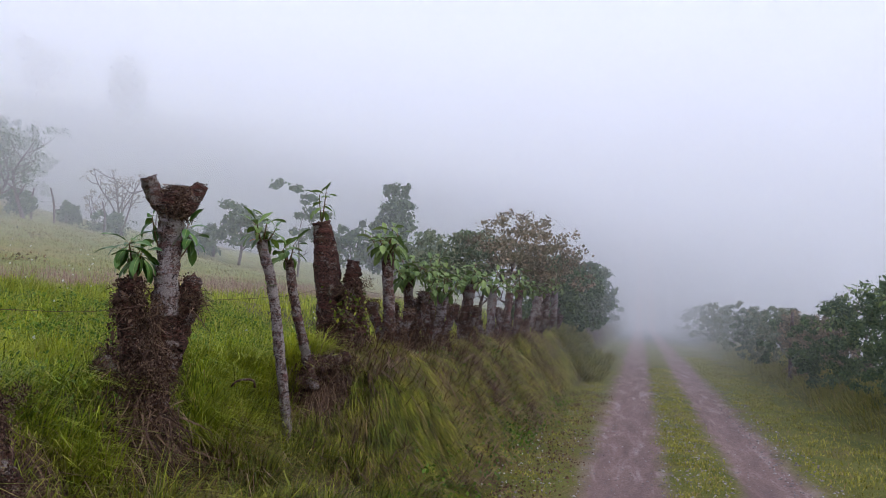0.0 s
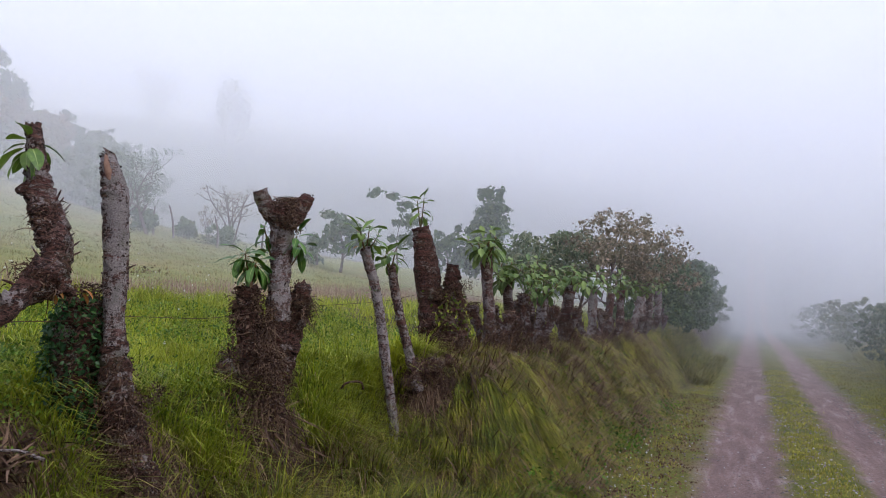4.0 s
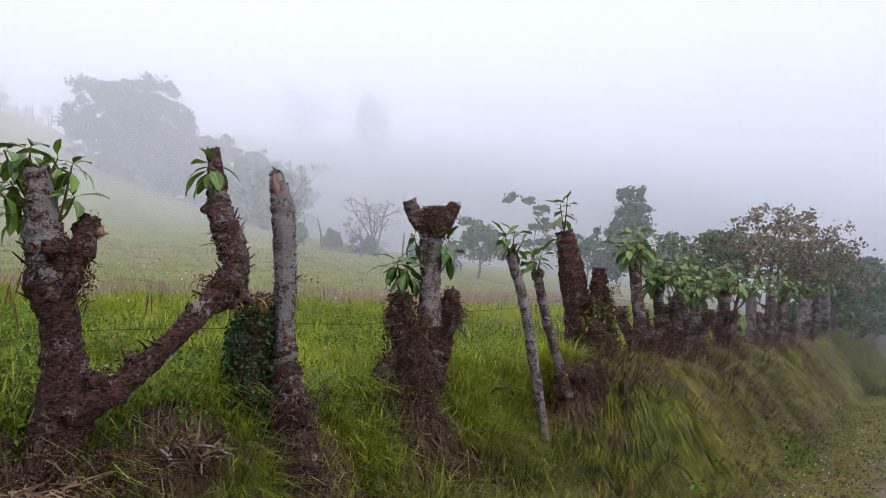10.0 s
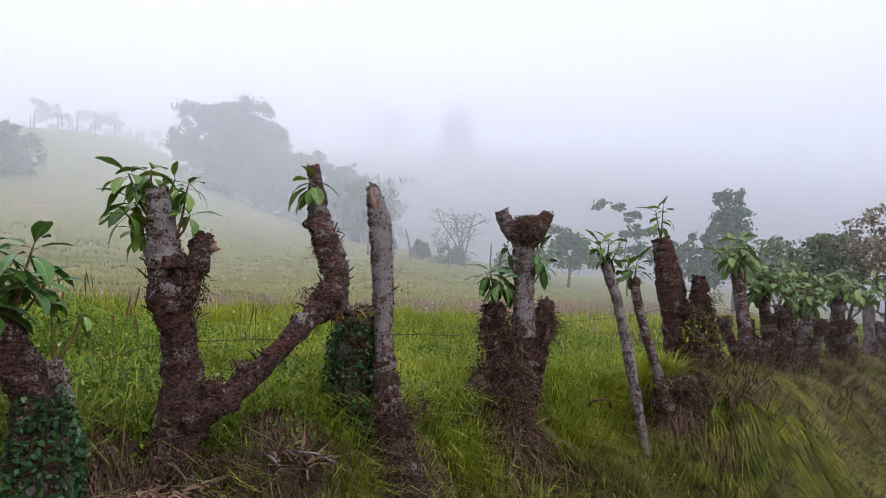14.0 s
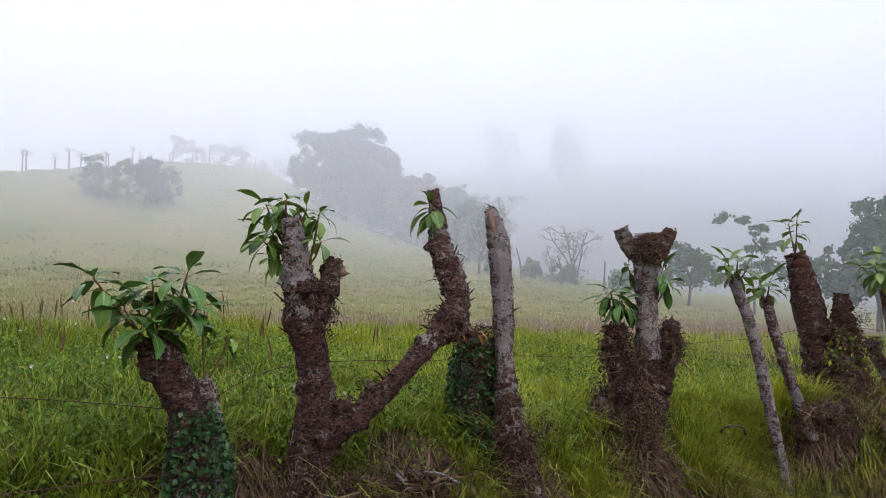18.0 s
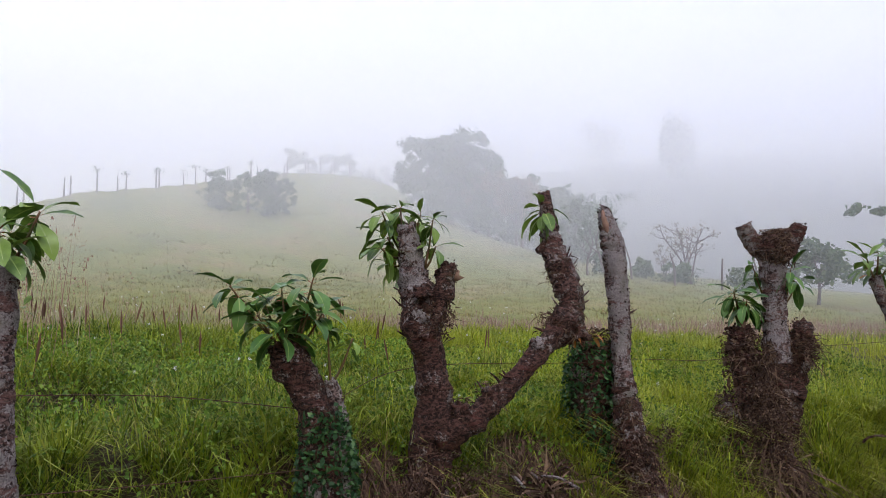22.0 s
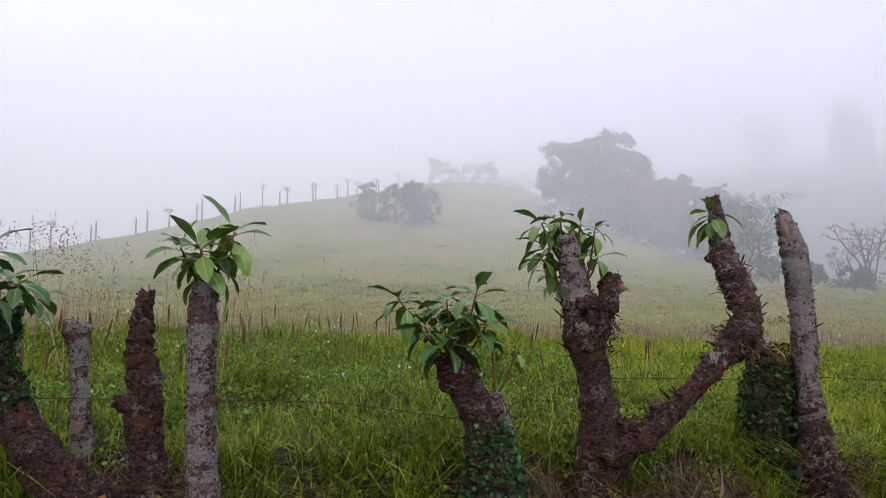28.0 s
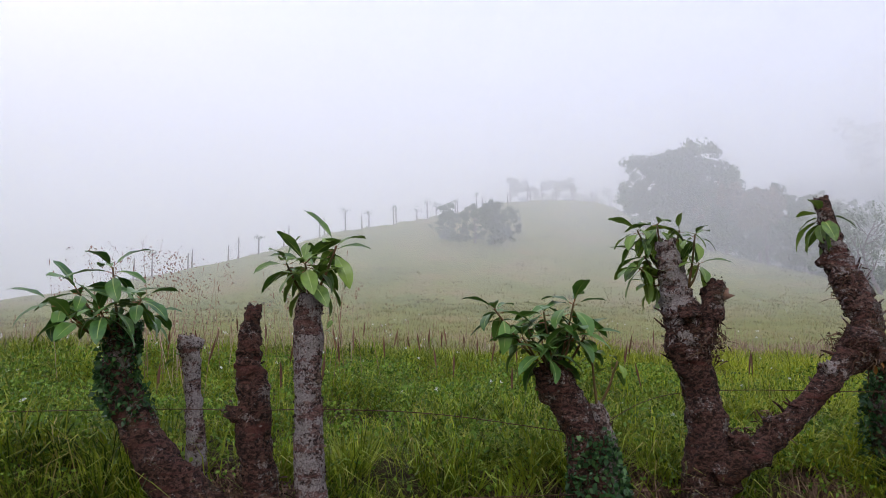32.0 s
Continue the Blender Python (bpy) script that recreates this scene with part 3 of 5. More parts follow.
def root_column(tree, rings, count, r, length=0.22):
    """Shaggy hanging roots round a trunk's foot: rings are (x, y, z, radius)."""
    for x, y, z, q in rings:
        strands("root_tangle", tree, (x, y, z), (q * 0.4, q * 0.4, 0.08), count // 2, length * 0.6, ROOTS, r, 0.85, 0.0045)
        h = r.normal(0, 0.45, (9, 3))
        p = h[r.integers(0, 9, count * 5)] + r.normal(0, 0.28, (count * 5, 3))
        leaf_cloud("moss", tree, np.array([x, y, z]) + p * np.array([q, q, 0.14]), 0.015, ROOTS, r)


def branchy(tree, base, height, limbs, r, r0, mat, bend=0.25, name="trunk", twig=True, reach=1.0):
    """A trunk with forking limbs; gives the limbs' ends."""
    b = np.array(base, float)
    pts = [(*b, r0), (*(b + [r.normal(0, bend * 0.15), r.normal(0, bend * 0.15), height * 0.3]), r0 * 0.8), (*(b + [r.normal(0, bend * 0.3), r.normal(0, bend * 0.3), height * 0.6]), r0 * 0.5), (*(b + [r.normal(0, bend * 0.5), r.normal(0, bend * 0.5), height]), r0 * 0.15)]
    v, f = tube(pts, 10, height / 24, 0.12, 0.05)
    part(name, v, f, mat, tree)
    sp = spline(pts, height / 24)
    ends = [pts[-1][:3]]
    for i in range(limbs):
        q = sp[int(len(sp) * (0.3 + 0.6 * i / max(1, limbs)))]
        a = i * 2.4 + r.uniform(-0.5, 0.5)
        ln = height * reach * r.uniform(0.25, 0.5)
        e = q[:3] + np.array([math.cos(a) * ln * 0.8, math.sin(a) * ln * 0.8, ln * r.uniform(0.35, 0.9)])
        m = (q[:3] + e) / 2 + np.array([0, 0, -0.08 * ln])
        v, f = tube([(*q[:3], q[3] * 0.7), (*m, q[3] * 0.45), (*e, q[3] * 0.12)], 7, ln / 10, 0.1, 0.05)
        part("limb", v, f, mat, tree)
        ends.append(tuple(e))
        if twig:
            for j in range(2):
                e2 = m + r.normal(0, 1, 3) * ln * 0.28 + np.array([0, 0, ln * 0.35])
                v, f = tube([(*m, q[3] * 0.35), (*((m + e2) / 2 + r.normal(0, 0.03, 3)), q[3] * 0.22), (*e2, q[3] * 0.07)], 5, ln / 8, 0.1, 0.03)
                part("twig", v, f, mat, tree)
                ends.append(tuple(e2))
    return ends


def ragged(r, lumps=13, wide=0.4, low=0.2, high=0.95, small=0.065):
    """Crown lumps of an uneven tree, as parts of its height."""
    out = []
    for i in range(lumps):
        k = (i + 0.5) / lumps
        h = low + (high - low) * k
        reach = wide * math.sqrt(max(0.08, 1 - ((k - 0.4) / 0.68) ** 2))
        a, d = i * 2.39996 + r.uniform(-0.5, 0.5), reach * r.uniform(0.35, 1.0)
        q = r.uniform(small, 0.19)
        out.append((d * math.cos(a), d * math.sin(a), h, q * 1.15, q * 1.15, q * 0.85))
    return out


def leafy_tree(base, height, blobs, count, size, mat, label, r, limbs=6, r0=None, category="tree", name="tree", bark=None, group=""):
    """A tree at base; blobs are crown lumps relative to its base, as parts of its height."""
    t = thing(name, base, label, category, group)
    branchy(t, base, height * 0.66, limbs, r, r0 or height * 0.022, bark or BARK_MIX, reach=0.7)
    b = [(base[0] + q[0] * height, base[1] + q[1] * height, base[2] + q[2] * height, q[3] * height, q[4] * height, q[5] * height) for q in blobs]
    leaf_cloud("crown", t, clumps(b, count, r), size, mat, r)
    return t


def gz(x, y):
    return float(ground_z(x, y))


def burl(tree, at, radius, mat, seed):
    """A knotty lump on a stem."""
    bm = bmesh.new()
    bmesh.ops.create_icosphere(bm, subdivisions=3, radius=1)
    for v in bm.verts:
        d = v.co.normalized()
        k = 0.8 + 0.6 * noise.noise(d * 1.7 + Vector((seed, 0, 0))) + 0.28 * noise.noise(d * 5 + Vector((0, seed, 0))) + 0.12 * noise.noise(d * 13)
        v.co = d * radius * k
    bm.verts.index_update()
    verts = [Vector(at) + v.co for v in bm.verts]
    faces = [tuple(v.index for v in f.verts) for f in bm.faces]
    bm.free()
    return part("burl", verts, faces, mat, tree)


# ---- the living fence ----
FENCE = "living fence along the track"
R = np.random.default_rng


def fence_tree(base, label):
    return thing("fence_tree", (base[0], base[1], gz(base[0], base[1])), label, "pollarded tree", FENCE)


def stem(tree, pts, mat, seed, name="trunk", knob=0.14, grain=0.1, segs=36, ragged=0.03, label=""):
    pts = [(*p[:3], p[3] * 0.84) for p in pts]
    v, f = tube(pts, segs, 0.013 if segs > 20 else 0.03, knob, grain, True, seed, ragged)
    if segs > 20:
        length = sum(math.dist(a[:3], b[:3]) for a, b in zip(pts, pts[1:]))
        ivy_on(tree, pts, int(length * (320 if mat is BARK_GREY else 480)), R(int(seed * 10)), 0.017, "bark_flake", FLAKES, 1.06)
    return part(name, v, f, mat, tree, label)


# curved leafy tree with ivy, two stubs and the tall grey one
CURVED = [(-3.58, 0.30, 0.92, 0.11), (-3.64, 0.09, 1.08, 0.115), (-3.69, -0.06, 1.22, 0.108), (-3.73, -0.16, 1.36, 0.096), (-3.76, -0.23, 1.5, 0.084), (-3.77, -0.29, 1.63, 0.074), (-3.78, -0.28, 1.80, 0.064), (-3.78, -0.28, 1.86, 0.056)]
t = fence_tree((-3.65, 0.05), "curved fence tree with ivy and a leafy crown")
stem(t, CURVED, BARK_DARK, 1.0, knob=0.16)
ivy_on(t, CURVED[4:], 1300, R(1), 0.026)
CT = (-3.78, -0.29, 1.8)
rosettes(t, [(CT, (-3.76, -0.33, 2.11), 9), (CT, (-3.8, -0.47, 2.02), 10), (CT, (-3.7, -0.21, 1.97), 10), (CT, (-3.86, -0.56, 1.96), 10), (CT, (-3.68, -0.36, 1.92), 10), (CT, (-3.9, -0.3, 1.97), 9), (CT, (-3.92, -0.18, 1.92), 8), (CT, (-3.72, -0.47, 1.88), 8)], 0.2, R(2), LEAF_DARK)
for i, (bx, by, bz, br) in enumerate([(-3.6, 0.16, 1.06, 0.09), (-3.57, 0.26, 0.98, 0.1), (-3.63, 0.02, 1.1, 0.08), (-3.69, -0.1, 1.24, 0.06)]):
    burl(t, (bx, by, bz), br, BARK_DARK, 80.0 + i)
root_column(t, [(-3.58, 0.14, 1.04, 0.1), (-3.54, 0.24, 0.96, 0.13), (-3.54, 0.1, 0.9, 0.14), (-3.48, 0.18, 0.82, 0.16)], 420, R(3), 0.16)
leaf_cloud("yellow_fern", t, ball(R(204), 240) * np.array([0.14, 0.16, 0.08]) + np.array([-3.46, 0.2, 1.06]), 0.045, TUFT_BRIGHT, R(205))
leaf_cloud("red_foliage", t, ball(R(206), 24) * np.array([0.14, 0.16, 0.08]) + np.array([-3.45, 0.16, 1.1]), 0.045, LEAF_RUST, R(207))

STUB = [(-3.89, 0.04, 0.85, 0.055), (-3.89, 0.04, 1.22, 0.051), (-3.90, 0.01, 1.55, 0.043), (-3.90, 0.00, 1.70, 0.045), (-3.90, -0.01, 1.78, 0.062), (-3.90, -0.01, 1.81, 0.058)]
t = fence_tree(STUB[0], "short grey lichened fence stump, sawn off")
stem(t, STUB, BARK_GREY, 2.0)
whorl(t, (-3.93, -0.06, 1.73), 4, 0.08, R(4), LEAF)

STUB2 = [(-3.57, 0.28, 0.75, 0.085), (-3.57, 0.28, 1.12, 0.079), (-3.57, 0.26, 1.33, 0.082), (-3.57, 0.24, 1.56, 0.076), (-3.57, 0.22, 1.77, 0.055), (-3.57, 0.24, 1.93, 0.036)]
t = fence_tree(STUB2[0], "dark split fence stump with a broken top")
stem(t, STUB2, BARK_DARK, 3.0, knob=0.2, ragged=0.04)
stem(t, [(-3.55, 0.22, 1.48, 0.045), (-3.56, 0.17, 1.49, 0.04), (-3.56, 0.14, 1.50, 0.03)], BARK_DARK, 3.5, "branch_stub")
bur(t, (-3.6, 0.3, 1.1), 0.14, 160, R(5), "root_tangle")

TALL = [(-3.24, 0.44, 0.65, 0.082), (-3.24, 0.43, 1.09, 0.076), (-3.24, 0.42, 1.36, 0.067), (-3.24, 0.41, 1.59, 0.060), (-3.25, 0.41, 1.81, 0.066), (-3.24, 0.42, 1.96, 0.055)]
t = fence_tree(TALL[0], "straight grey lichened fence tree with a leaf tuft")
stem(t, TALL, BARK_GREY, 4.0, knob=0.08)
CT = (-3.24, 0.42, 1.93)
rosettes(t, [(CT, (-3.2, 0.39, 2.08), 13), (CT, (-3.19, 0.51, 2.15), 10), (CT, (-3.29, 0.33, 2.09), 9), (CT, (-3.33, 0.45, 2.08), 8), (CT, (-3.2, 0.42, 2.0), 6)], 0.185, R(6), LEAF, -1.0, 1.05)
whorl(t, (-3.19, 0.47, 1.82), 4, 0.07, R(7), LEAF)

# bushy tree with two stems
BUSHY = [(-3.14, 1.60, 0.6, 0.115), (-3.14, 1.60, 1.01, 0.110), (-3.15, 1.59, 1.29, 0.100), (-3.17, 1.55, 1.45, 0.086), (-3.20, 1.50, 1.56, 0.096), (-3.23, 1.45, 1.66, 0.070)]
t = fence_tree(BUSHY[0], "leaning mossy fence tree with a broad leafy crown")
stem(t, BUSHY, BARK_DARK, 5.0, knob=0.18)
stem(t, [(-3.12, 1.74, 0.65, 0.06), (-3.13, 1.71, 1.16, 0.054), (-3.14, 1.68, 1.38, 0.044), (-3.16, 1.66, 1.48, 0.040)], BARK_GREY, 5.5, "side_stem")
ivy_on(t, [(-3.10, 1.62, 0.88, 0.12), (-3.12, 1.62, 1.2, 0.10), (-3.13, 1.6, 1.36, 0.07)], 2000, R(8), 0.03)
CT = (-3.21, 1.49, 1.6)
rosettes(t, [(CT, (-3.31, 1.25, 1.91), 10), (CT, (-3.15, 1.4, 1.71), 11), (CT, (-3.2, 1.44, 1.89), 9), (CT, (-3.14, 1.56, 1.93), 9), (CT, (-3.1, 1.52, 1.8), 10), (CT, (-3.15, 1.62, 1.79), 9), (CT, (-3.34, 1.42, 1.85), 10), (CT, (-3.3, 1.58, 1.84), 9), (CT, (-3.2, 1.33, 1.78), 9), (CT, (-3.36, 1.52, 1.75), 8)], 0.2, R(9), LEAF_DARK, -0.7)
rosettes(t, [((-3.15, 1.66, 1.46), (-3.08, 1.73, 1.67), 5), ((-3.15, 1.66, 1.46), (-3.13, 1.63, 1.72), 4)], 0.1, R(10), LEAF)
bur(t, (-3.2, 1.5, 1.6), 0.08, 120, R(11))

# the great Y-shaped tree with its long side branch
YTREE = [(-3.17, 2.23, 0.55, 0.15), (-3.16, 2.23, 0.93, 0.130), (-3.13, 2.25, 1.26, 0.118), (-3.15, 2.24, 1.52, 0.099), (-3.18, 2.20, 1.73, 0.118), (-3.19, 2.19, 1.87, 0.104), (-3.21, 2.17, 2.06, 0.077), (-3.22, 2.15, 2.23, 0.056)]
YBRANCH = [(-3.10, 2.22, 1.17, 0.09), (-3.05, 2.30, 1.20, 0.088), (-2.99, 2.43, 1.27, 0.072), (-2.93, 2.62, 1.42, 0.057), (-2.89, 2.85, 1.61, 0.065), (-2.89, 2.99, 1.70, 0.105), (-2.91, 3.09, 1.82, 0.079), (-3.01, 3.11, 2.04, 0.086), (-3.07, 3.11, 2.24, 0.062), (-3.10, 3.10, 2.48, 0.042)]
t = fence_tree(YTREE[0], "thick dark Y-shaped fence tree with leafy cut tops")
stem(t, YTREE[:6], BARK_DARK, 6.0, knob=0.16, grain=0.08, segs=40)
stem(t, YTREE[4:], BARK_GREY, 6.0, "upper_trunk", knob=0.14, grain=0.1)
stem(t, YBRANCH[:8], BARK_DARK, 6.5, "branch", 0.2, 0.08, 36)
stem(t, YBRANCH[6:], BARK_MIX, 6.5, "branch_top", 0.2, 0.08, 36)
stem(t, [(-3.15, 2.21, 1.71, 0.08), (-3.09, 2.27, 1.85, 0.066), (-3.07, 2.29, 1.98, 0.062), (-3.06, 2.30, 2.03, 0.045)], BARK_DARK, 7.0, "knob", 0.25, 0.1)
stem(t, [(-3.07, 2.31, 1.95, 0.03), (-3.03, 2.33, 1.97, 0.034)], CUT_WOOD, 7.2, "cut_end", 0.2, 0.1, 14)
CT = (-3.25, 2.16, 2.06)
rosettes(t, [(CT, (-3.35, 2.09, 2.31), 10), (CT, (-3.27, 2.15, 2.33), 9), (CT, (-3.36, 2.13, 2.18), 10), (CT, (-3.33, 2.06, 2.12), 9), (CT, (-3.3, 2.24, 2.26), 9), (CT, (-3.25, 2.27, 2.3), 8), (CT, (-3.35, 2.16, 2.03), 8)], 0.18, R(12), LEAF, -1.2)
rosettes(t, [((-3.15, 2.21, 2.0), (-3.09, 2.22, 2.25), 9), ((-3.15, 2.21, 2.0), (-3.13, 2.27, 2.12), 7)], 0.15, R(13), LEAF, -1.0)
whorl(t, (-3.11, 3.1, 2.4), 13, 0.22, R(14), LEAF, -1.2, 0.4)
whorl(t, (-2.85, 3.0, 1.66), 4, 0.11, R(15), LEAF_RUST, -1.2, 0.2)
for i, (bx, by, bz, br) in enumerate([(-3.1, 2.16, 1.68, 0.036), (-3.24, 2.28, 1.66, 0.045), (-3.1, 2.16, 1.88, 0.055), (-2.96, 2.47, 1.36, 0.05), (-2.90, 2.78, 1.60, 0.05), (-2.87, 2.97, 1.72, 0.095), (-2.84, 3.04, 1.66, 0.07), (-3.02, 2.32, 1.29, 0.06), (-2.97, 3.14, 1.98, 0.07), (-3.08, 3.06, 2.14, 0.045), (-2.95, 3.04, 1.9, 0.05), (-3.08, 2.3, 1.1, 0.07)]):
    burl(t, (bx, by, bz), br, BARK_DARK if i % 4 else BARK_MIX, 3.0 + i)
def spurs(tree, pts, count, r, mat, long=0.07):
    """Short broken twigs standing out of a stem."""
    rings = spline(pts, 0.02)
    for k in range(count):
        q = rings[int(r.integers(2, len(rings) - 2))]
        a = r.uniform(0, 2 * math.pi)
        d = Vector((math.cos(a) * 0.7, math.sin(a) * 0.7, r.uniform(0.2, 1.0))).normalized()
        p = Vector(q[:3]) + d * q[3] * 0.7
        e = p + d * (q[3] * 0.3 + long * r.uniform(0.4, 1.2)) + Vector(r.normal(0, 0.01, 3))
        v, f = tube([(*p, 0.008), (*((p + e) / 2 + Vector(r.normal(0, 0.006, 3))), 0.006), (*e, 0.003)], 6, 0.02, 0.1, 0.1, seed=float(k))
        part("spur", v, f, mat, tree)


spurs(t, YBRANCH[2:6], 26, R(830), BARK_DARK)
spurs(t, YBRANCH[5:9], 14, R(831), BARK_MIX)
spurs(t, YTREE[3:6], 18, R(832), BARK_DARK)
bur(t, (-2.9, 2.97, 1.7), 0.13, 260, R(16))
bur(t, (-2.98, 2.5, 1.35), 0.09, 120, R(17))
bur(t, (-3.04, 2.33, 1.29), 0.08, 100, R(18))
bur(t, (-3.0, 3.1, 2.02), 0.1, 130, R(19))
bur(t, (-3.12, 2.24, 1.75), 0.13, 220, R(20))
root_column(t, [(-3.06, 2.1, 0.95, 0.14), (-3.0, 2.04, 0.82, 0.16), (-3.02, 2.36, 0.86, 0.14)], 300, R(21), 0.2)
strands("dry_straw", t, (-2.96, 1.98, 0.86), (0.1, 0.12, 0.05), 420, 0.24, STRAW, R(221), 0.5, 0.005)

# slim pale tree and the ivy-grown stump beside it
SLIM = [(-2.66, 3.46, 0.42, 0.17), (-2.70, 3.43, 0.74, 0.137), (-2.76, 3.39, 1.04, 0.105), (-2.78, 3.37, 1.38, 0.073), (-2.79, 3.37, 1.82, 0.077), (-2.80, 3.36, 2.11, 0.080), (-2.84, 3.34, 2.34, 0.049), (-2.85, 3.33, 2.37, 0.03)]
t = fence_tree(SLIM[1], "slim grey fence tree with a splintered top")
stem(t, SLIM[:4], BARK_DARK, 8.0, knob=0.16)
stem(t, SLIM[2:], BARK_GREY, 8.0, "upper_trunk", ragged=0.07)
stem(t, [(-2.795, 3.315, 2.2, 0.012), (-2.81, 3.30, 2.28, 0.02), (-2.83, 3.305, 2.36, 0.01)], CUT_WOOD, 8.2, "splintered_wood", 0.15, 0.1, 12)
bur(t, (-2.74, 3.4, 1.0), 0.15, 300, R(222))
spurs(t, SLIM[3:7], 10, R(833), BARK_GREY, 0.03)
root_column(t, [(-2.76, 3.38, 1.15, 0.08), (-2.72, 3.38, 0.98, 0.11), (-2.67, 3.35, 0.8, 0.14), (-2.62, 3.3, 0.62, 0.15), (-2.54, 3.22, 0.46, 0.14)], 380, R(22), 0.2)
IVYST = [(-2.98, 3.36, 0.5, 0.135), (-2.98, 3.36, 0.88, 0.131), (-2.99, 3.35, 1.17, 0.145), (-2.98, 3.36, 1.43, 0.138), (-2.96, 3.37, 1.58, 0.11)]
t = thing("ivy_stump", (-2.98, 3.36, gz(-2.98, 3.36)), "old fence stump overgrown with dark ivy", "stump", FENCE)
stem(t, IVYST, BARK_DARK, 9.0, knob=0.2)
ivy_on(t, IVYST, 4200, R(23), 0.032)
bur(t, (-2.95, 3.38, 1.55), 0.16, 300, R(24), "twig_nest")
whorl(t, (-2.86, 3.2, 1.66), 4, 0.10, R(25), LEAF_RUST, -1.0, 0.2)

# forked tree with a nest-like moss head
FORK = [(-2.58, 4.83, 0.3, 0.17), (-2.58, 4.83, 0.70, 0.16), (-2.58, 4.83, 0.96, 0.14), (-2.53, 4.85, 1.40, 0.113), (-2.53, 4.85, 1.87, 0.090), (-2.52, 4.86, 2.09, 0.112), (-2.52, 4.86, 2.18, 0.12)]
t = fence_tree(FORK[1], "forked fence tree with a mossy head and shaggy stumps")
stem(t, FORK[:4], BARK_DARK, 10.0)
root_column(t, [(-2.56, 4.76, 1.36, 0.11), (-2.6, 4.72, 1.22, 0.14), (-2.54, 4.74, 1.1, 0.16), (-2.6, 4.68, 0.95, 0.17)], 700, R(310), 0.22)
strands("dry_straw", t, (-2.46, 4.54, 0.62), (0.12, 0.12, 0.15), 160, 0.3, STRAW, R(311), 0.9, 0.004)
strands("root_tangle", t, (-2.46, 4.52, 0.6), (0.14, 0.14, 0.16), 700, 0.34, ROOTS, R(312), 0.9, 0.005)
stem(t, FORK[3:], BARK_GREY, 10.0, "upper_trunk")
stem(t, [(-2.54, 4.85, 2.14, 0.09), (-2.63, 4.81, 2.25, 0.075), (-2.68, 4.78, 2.37, 0.062)], BARK_MIX, 10.2, "prong")
stem(t, [(-2.50, 4.87, 2.14, 0.09), (-2.42, 4.90, 2.24, 0.085), (-2.35, 4.92, 2.35, 0.05)], BARK_DARK, 10.4, "prong")
stem(t, [(-2.61, 4.76, 0.9, 0.12), (-2.71, 4.71, 1.40, 0.095), (-2.72, 4.71, 1.65, 0.08)], BARK_DARK, 10.6, "side_stump", 0.25)
stem(t, [(-2.55, 4.90, 0.95, 0.13), (-2.45, 4.94, 1.35, 0.09), (-2.40, 4.96, 1.61, 0.08), (-2.41, 4.96, 1.69, 0.045)], BARK_DARK, 10.8, "side_stump", 0.25)
stem(t, [(-2.60, 4.71, 0.80, 0.15), (-2.75, 4.63, 1.0, 0.09), (-2.85, 4.58, 1.08, 0.055)], BARK_DARK, 11.0, "root", 0.25)
bur(t, (-2.51, 4.84, 2.25), 0.1, 520, R(26), "moss_head")
bur(t, (-2.45, 4.86, 2.26), 0.09, 380, R(260), "moss_head")
bur(t, (-2.47, 4.8, 2.18), 0.12, 420, R(261), "moss_head")
burl(t, (-2.5, 4.86, 2.2), 0.13, BARK_DARK, 36.0)
ivy_on(t, [(-2.68, 4.72, 1.0, 0.12), (-2.71, 4.72, 1.40, 0.1), (-2.72, 4.72, 1.66, 0.08)], 280, R(27), 0.04, "shrivelled_ivy", ROOTS)
bur(t, (-2.71, 4.71, 1.5), 0.12, 380, R(28))
bur(t, (-2.41, 4.95, 1.5), 0.14, 360, R(29))
bur(t, (-2.58, 4.78, 1.05), 0.18, 420, R(30))
root_column(t, [(-2.71, 4.71, 1.5, 0.09), (-2.43, 4.95, 1.5, 0.09), (-2.62, 4.75, 1.25, 0.13), (-2.57, 4.72, 1.08, 0.17), (-2.53, 4.66, 0.85, 0.19), (-2.47, 4.58, 0.62, 0.18), (-2.40, 4.50, 0.4, 0.17), (-2.34, 4.46, 0.22, 0.15), (-2.72, 4.6, 1.0, 0.13), (-2.7, 4.54, 0.8, 0.12)], 460, R(31), 0.24)
for i, (bx, by, bz, br) in enumerate([(-2.7, 4.7, 1.25, 0.07), (-2.62, 4.74, 1.0, 0.1), (-2.45, 4.9, 1.2, 0.09), (-2.8, 4.6, 1.05, 0.08)]):
    burl(t, (bx, by, bz), br, BARK_DARK, 30.0 + i)
CT = (-2.7, 4.74, 1.64)
rosettes(t, [(CT, (-2.72, 4.66, 1.9), 11), (CT, (-2.64, 4.68, 1.83), 9), (CT, (-2.79, 4.72, 1.86), 9), (CT, (-2.72, 4.8, 1.84), 8)], 0.21, R(32), LEAF_DARK, -1.2, 0.8)
rosettes(t, [((-2.47, 4.88, 1.8), (-2.41, 4.86, 2.04), 8), ((-2.47, 4.88, 1.8), (-2.4, 4.92, 1.96), 7), ((-2.58, 4.82, 1.85), (-2.64, 4.79, 2.1), 6)], 0.2, R(33), LEAF_DARK, -1.1, 0.8)

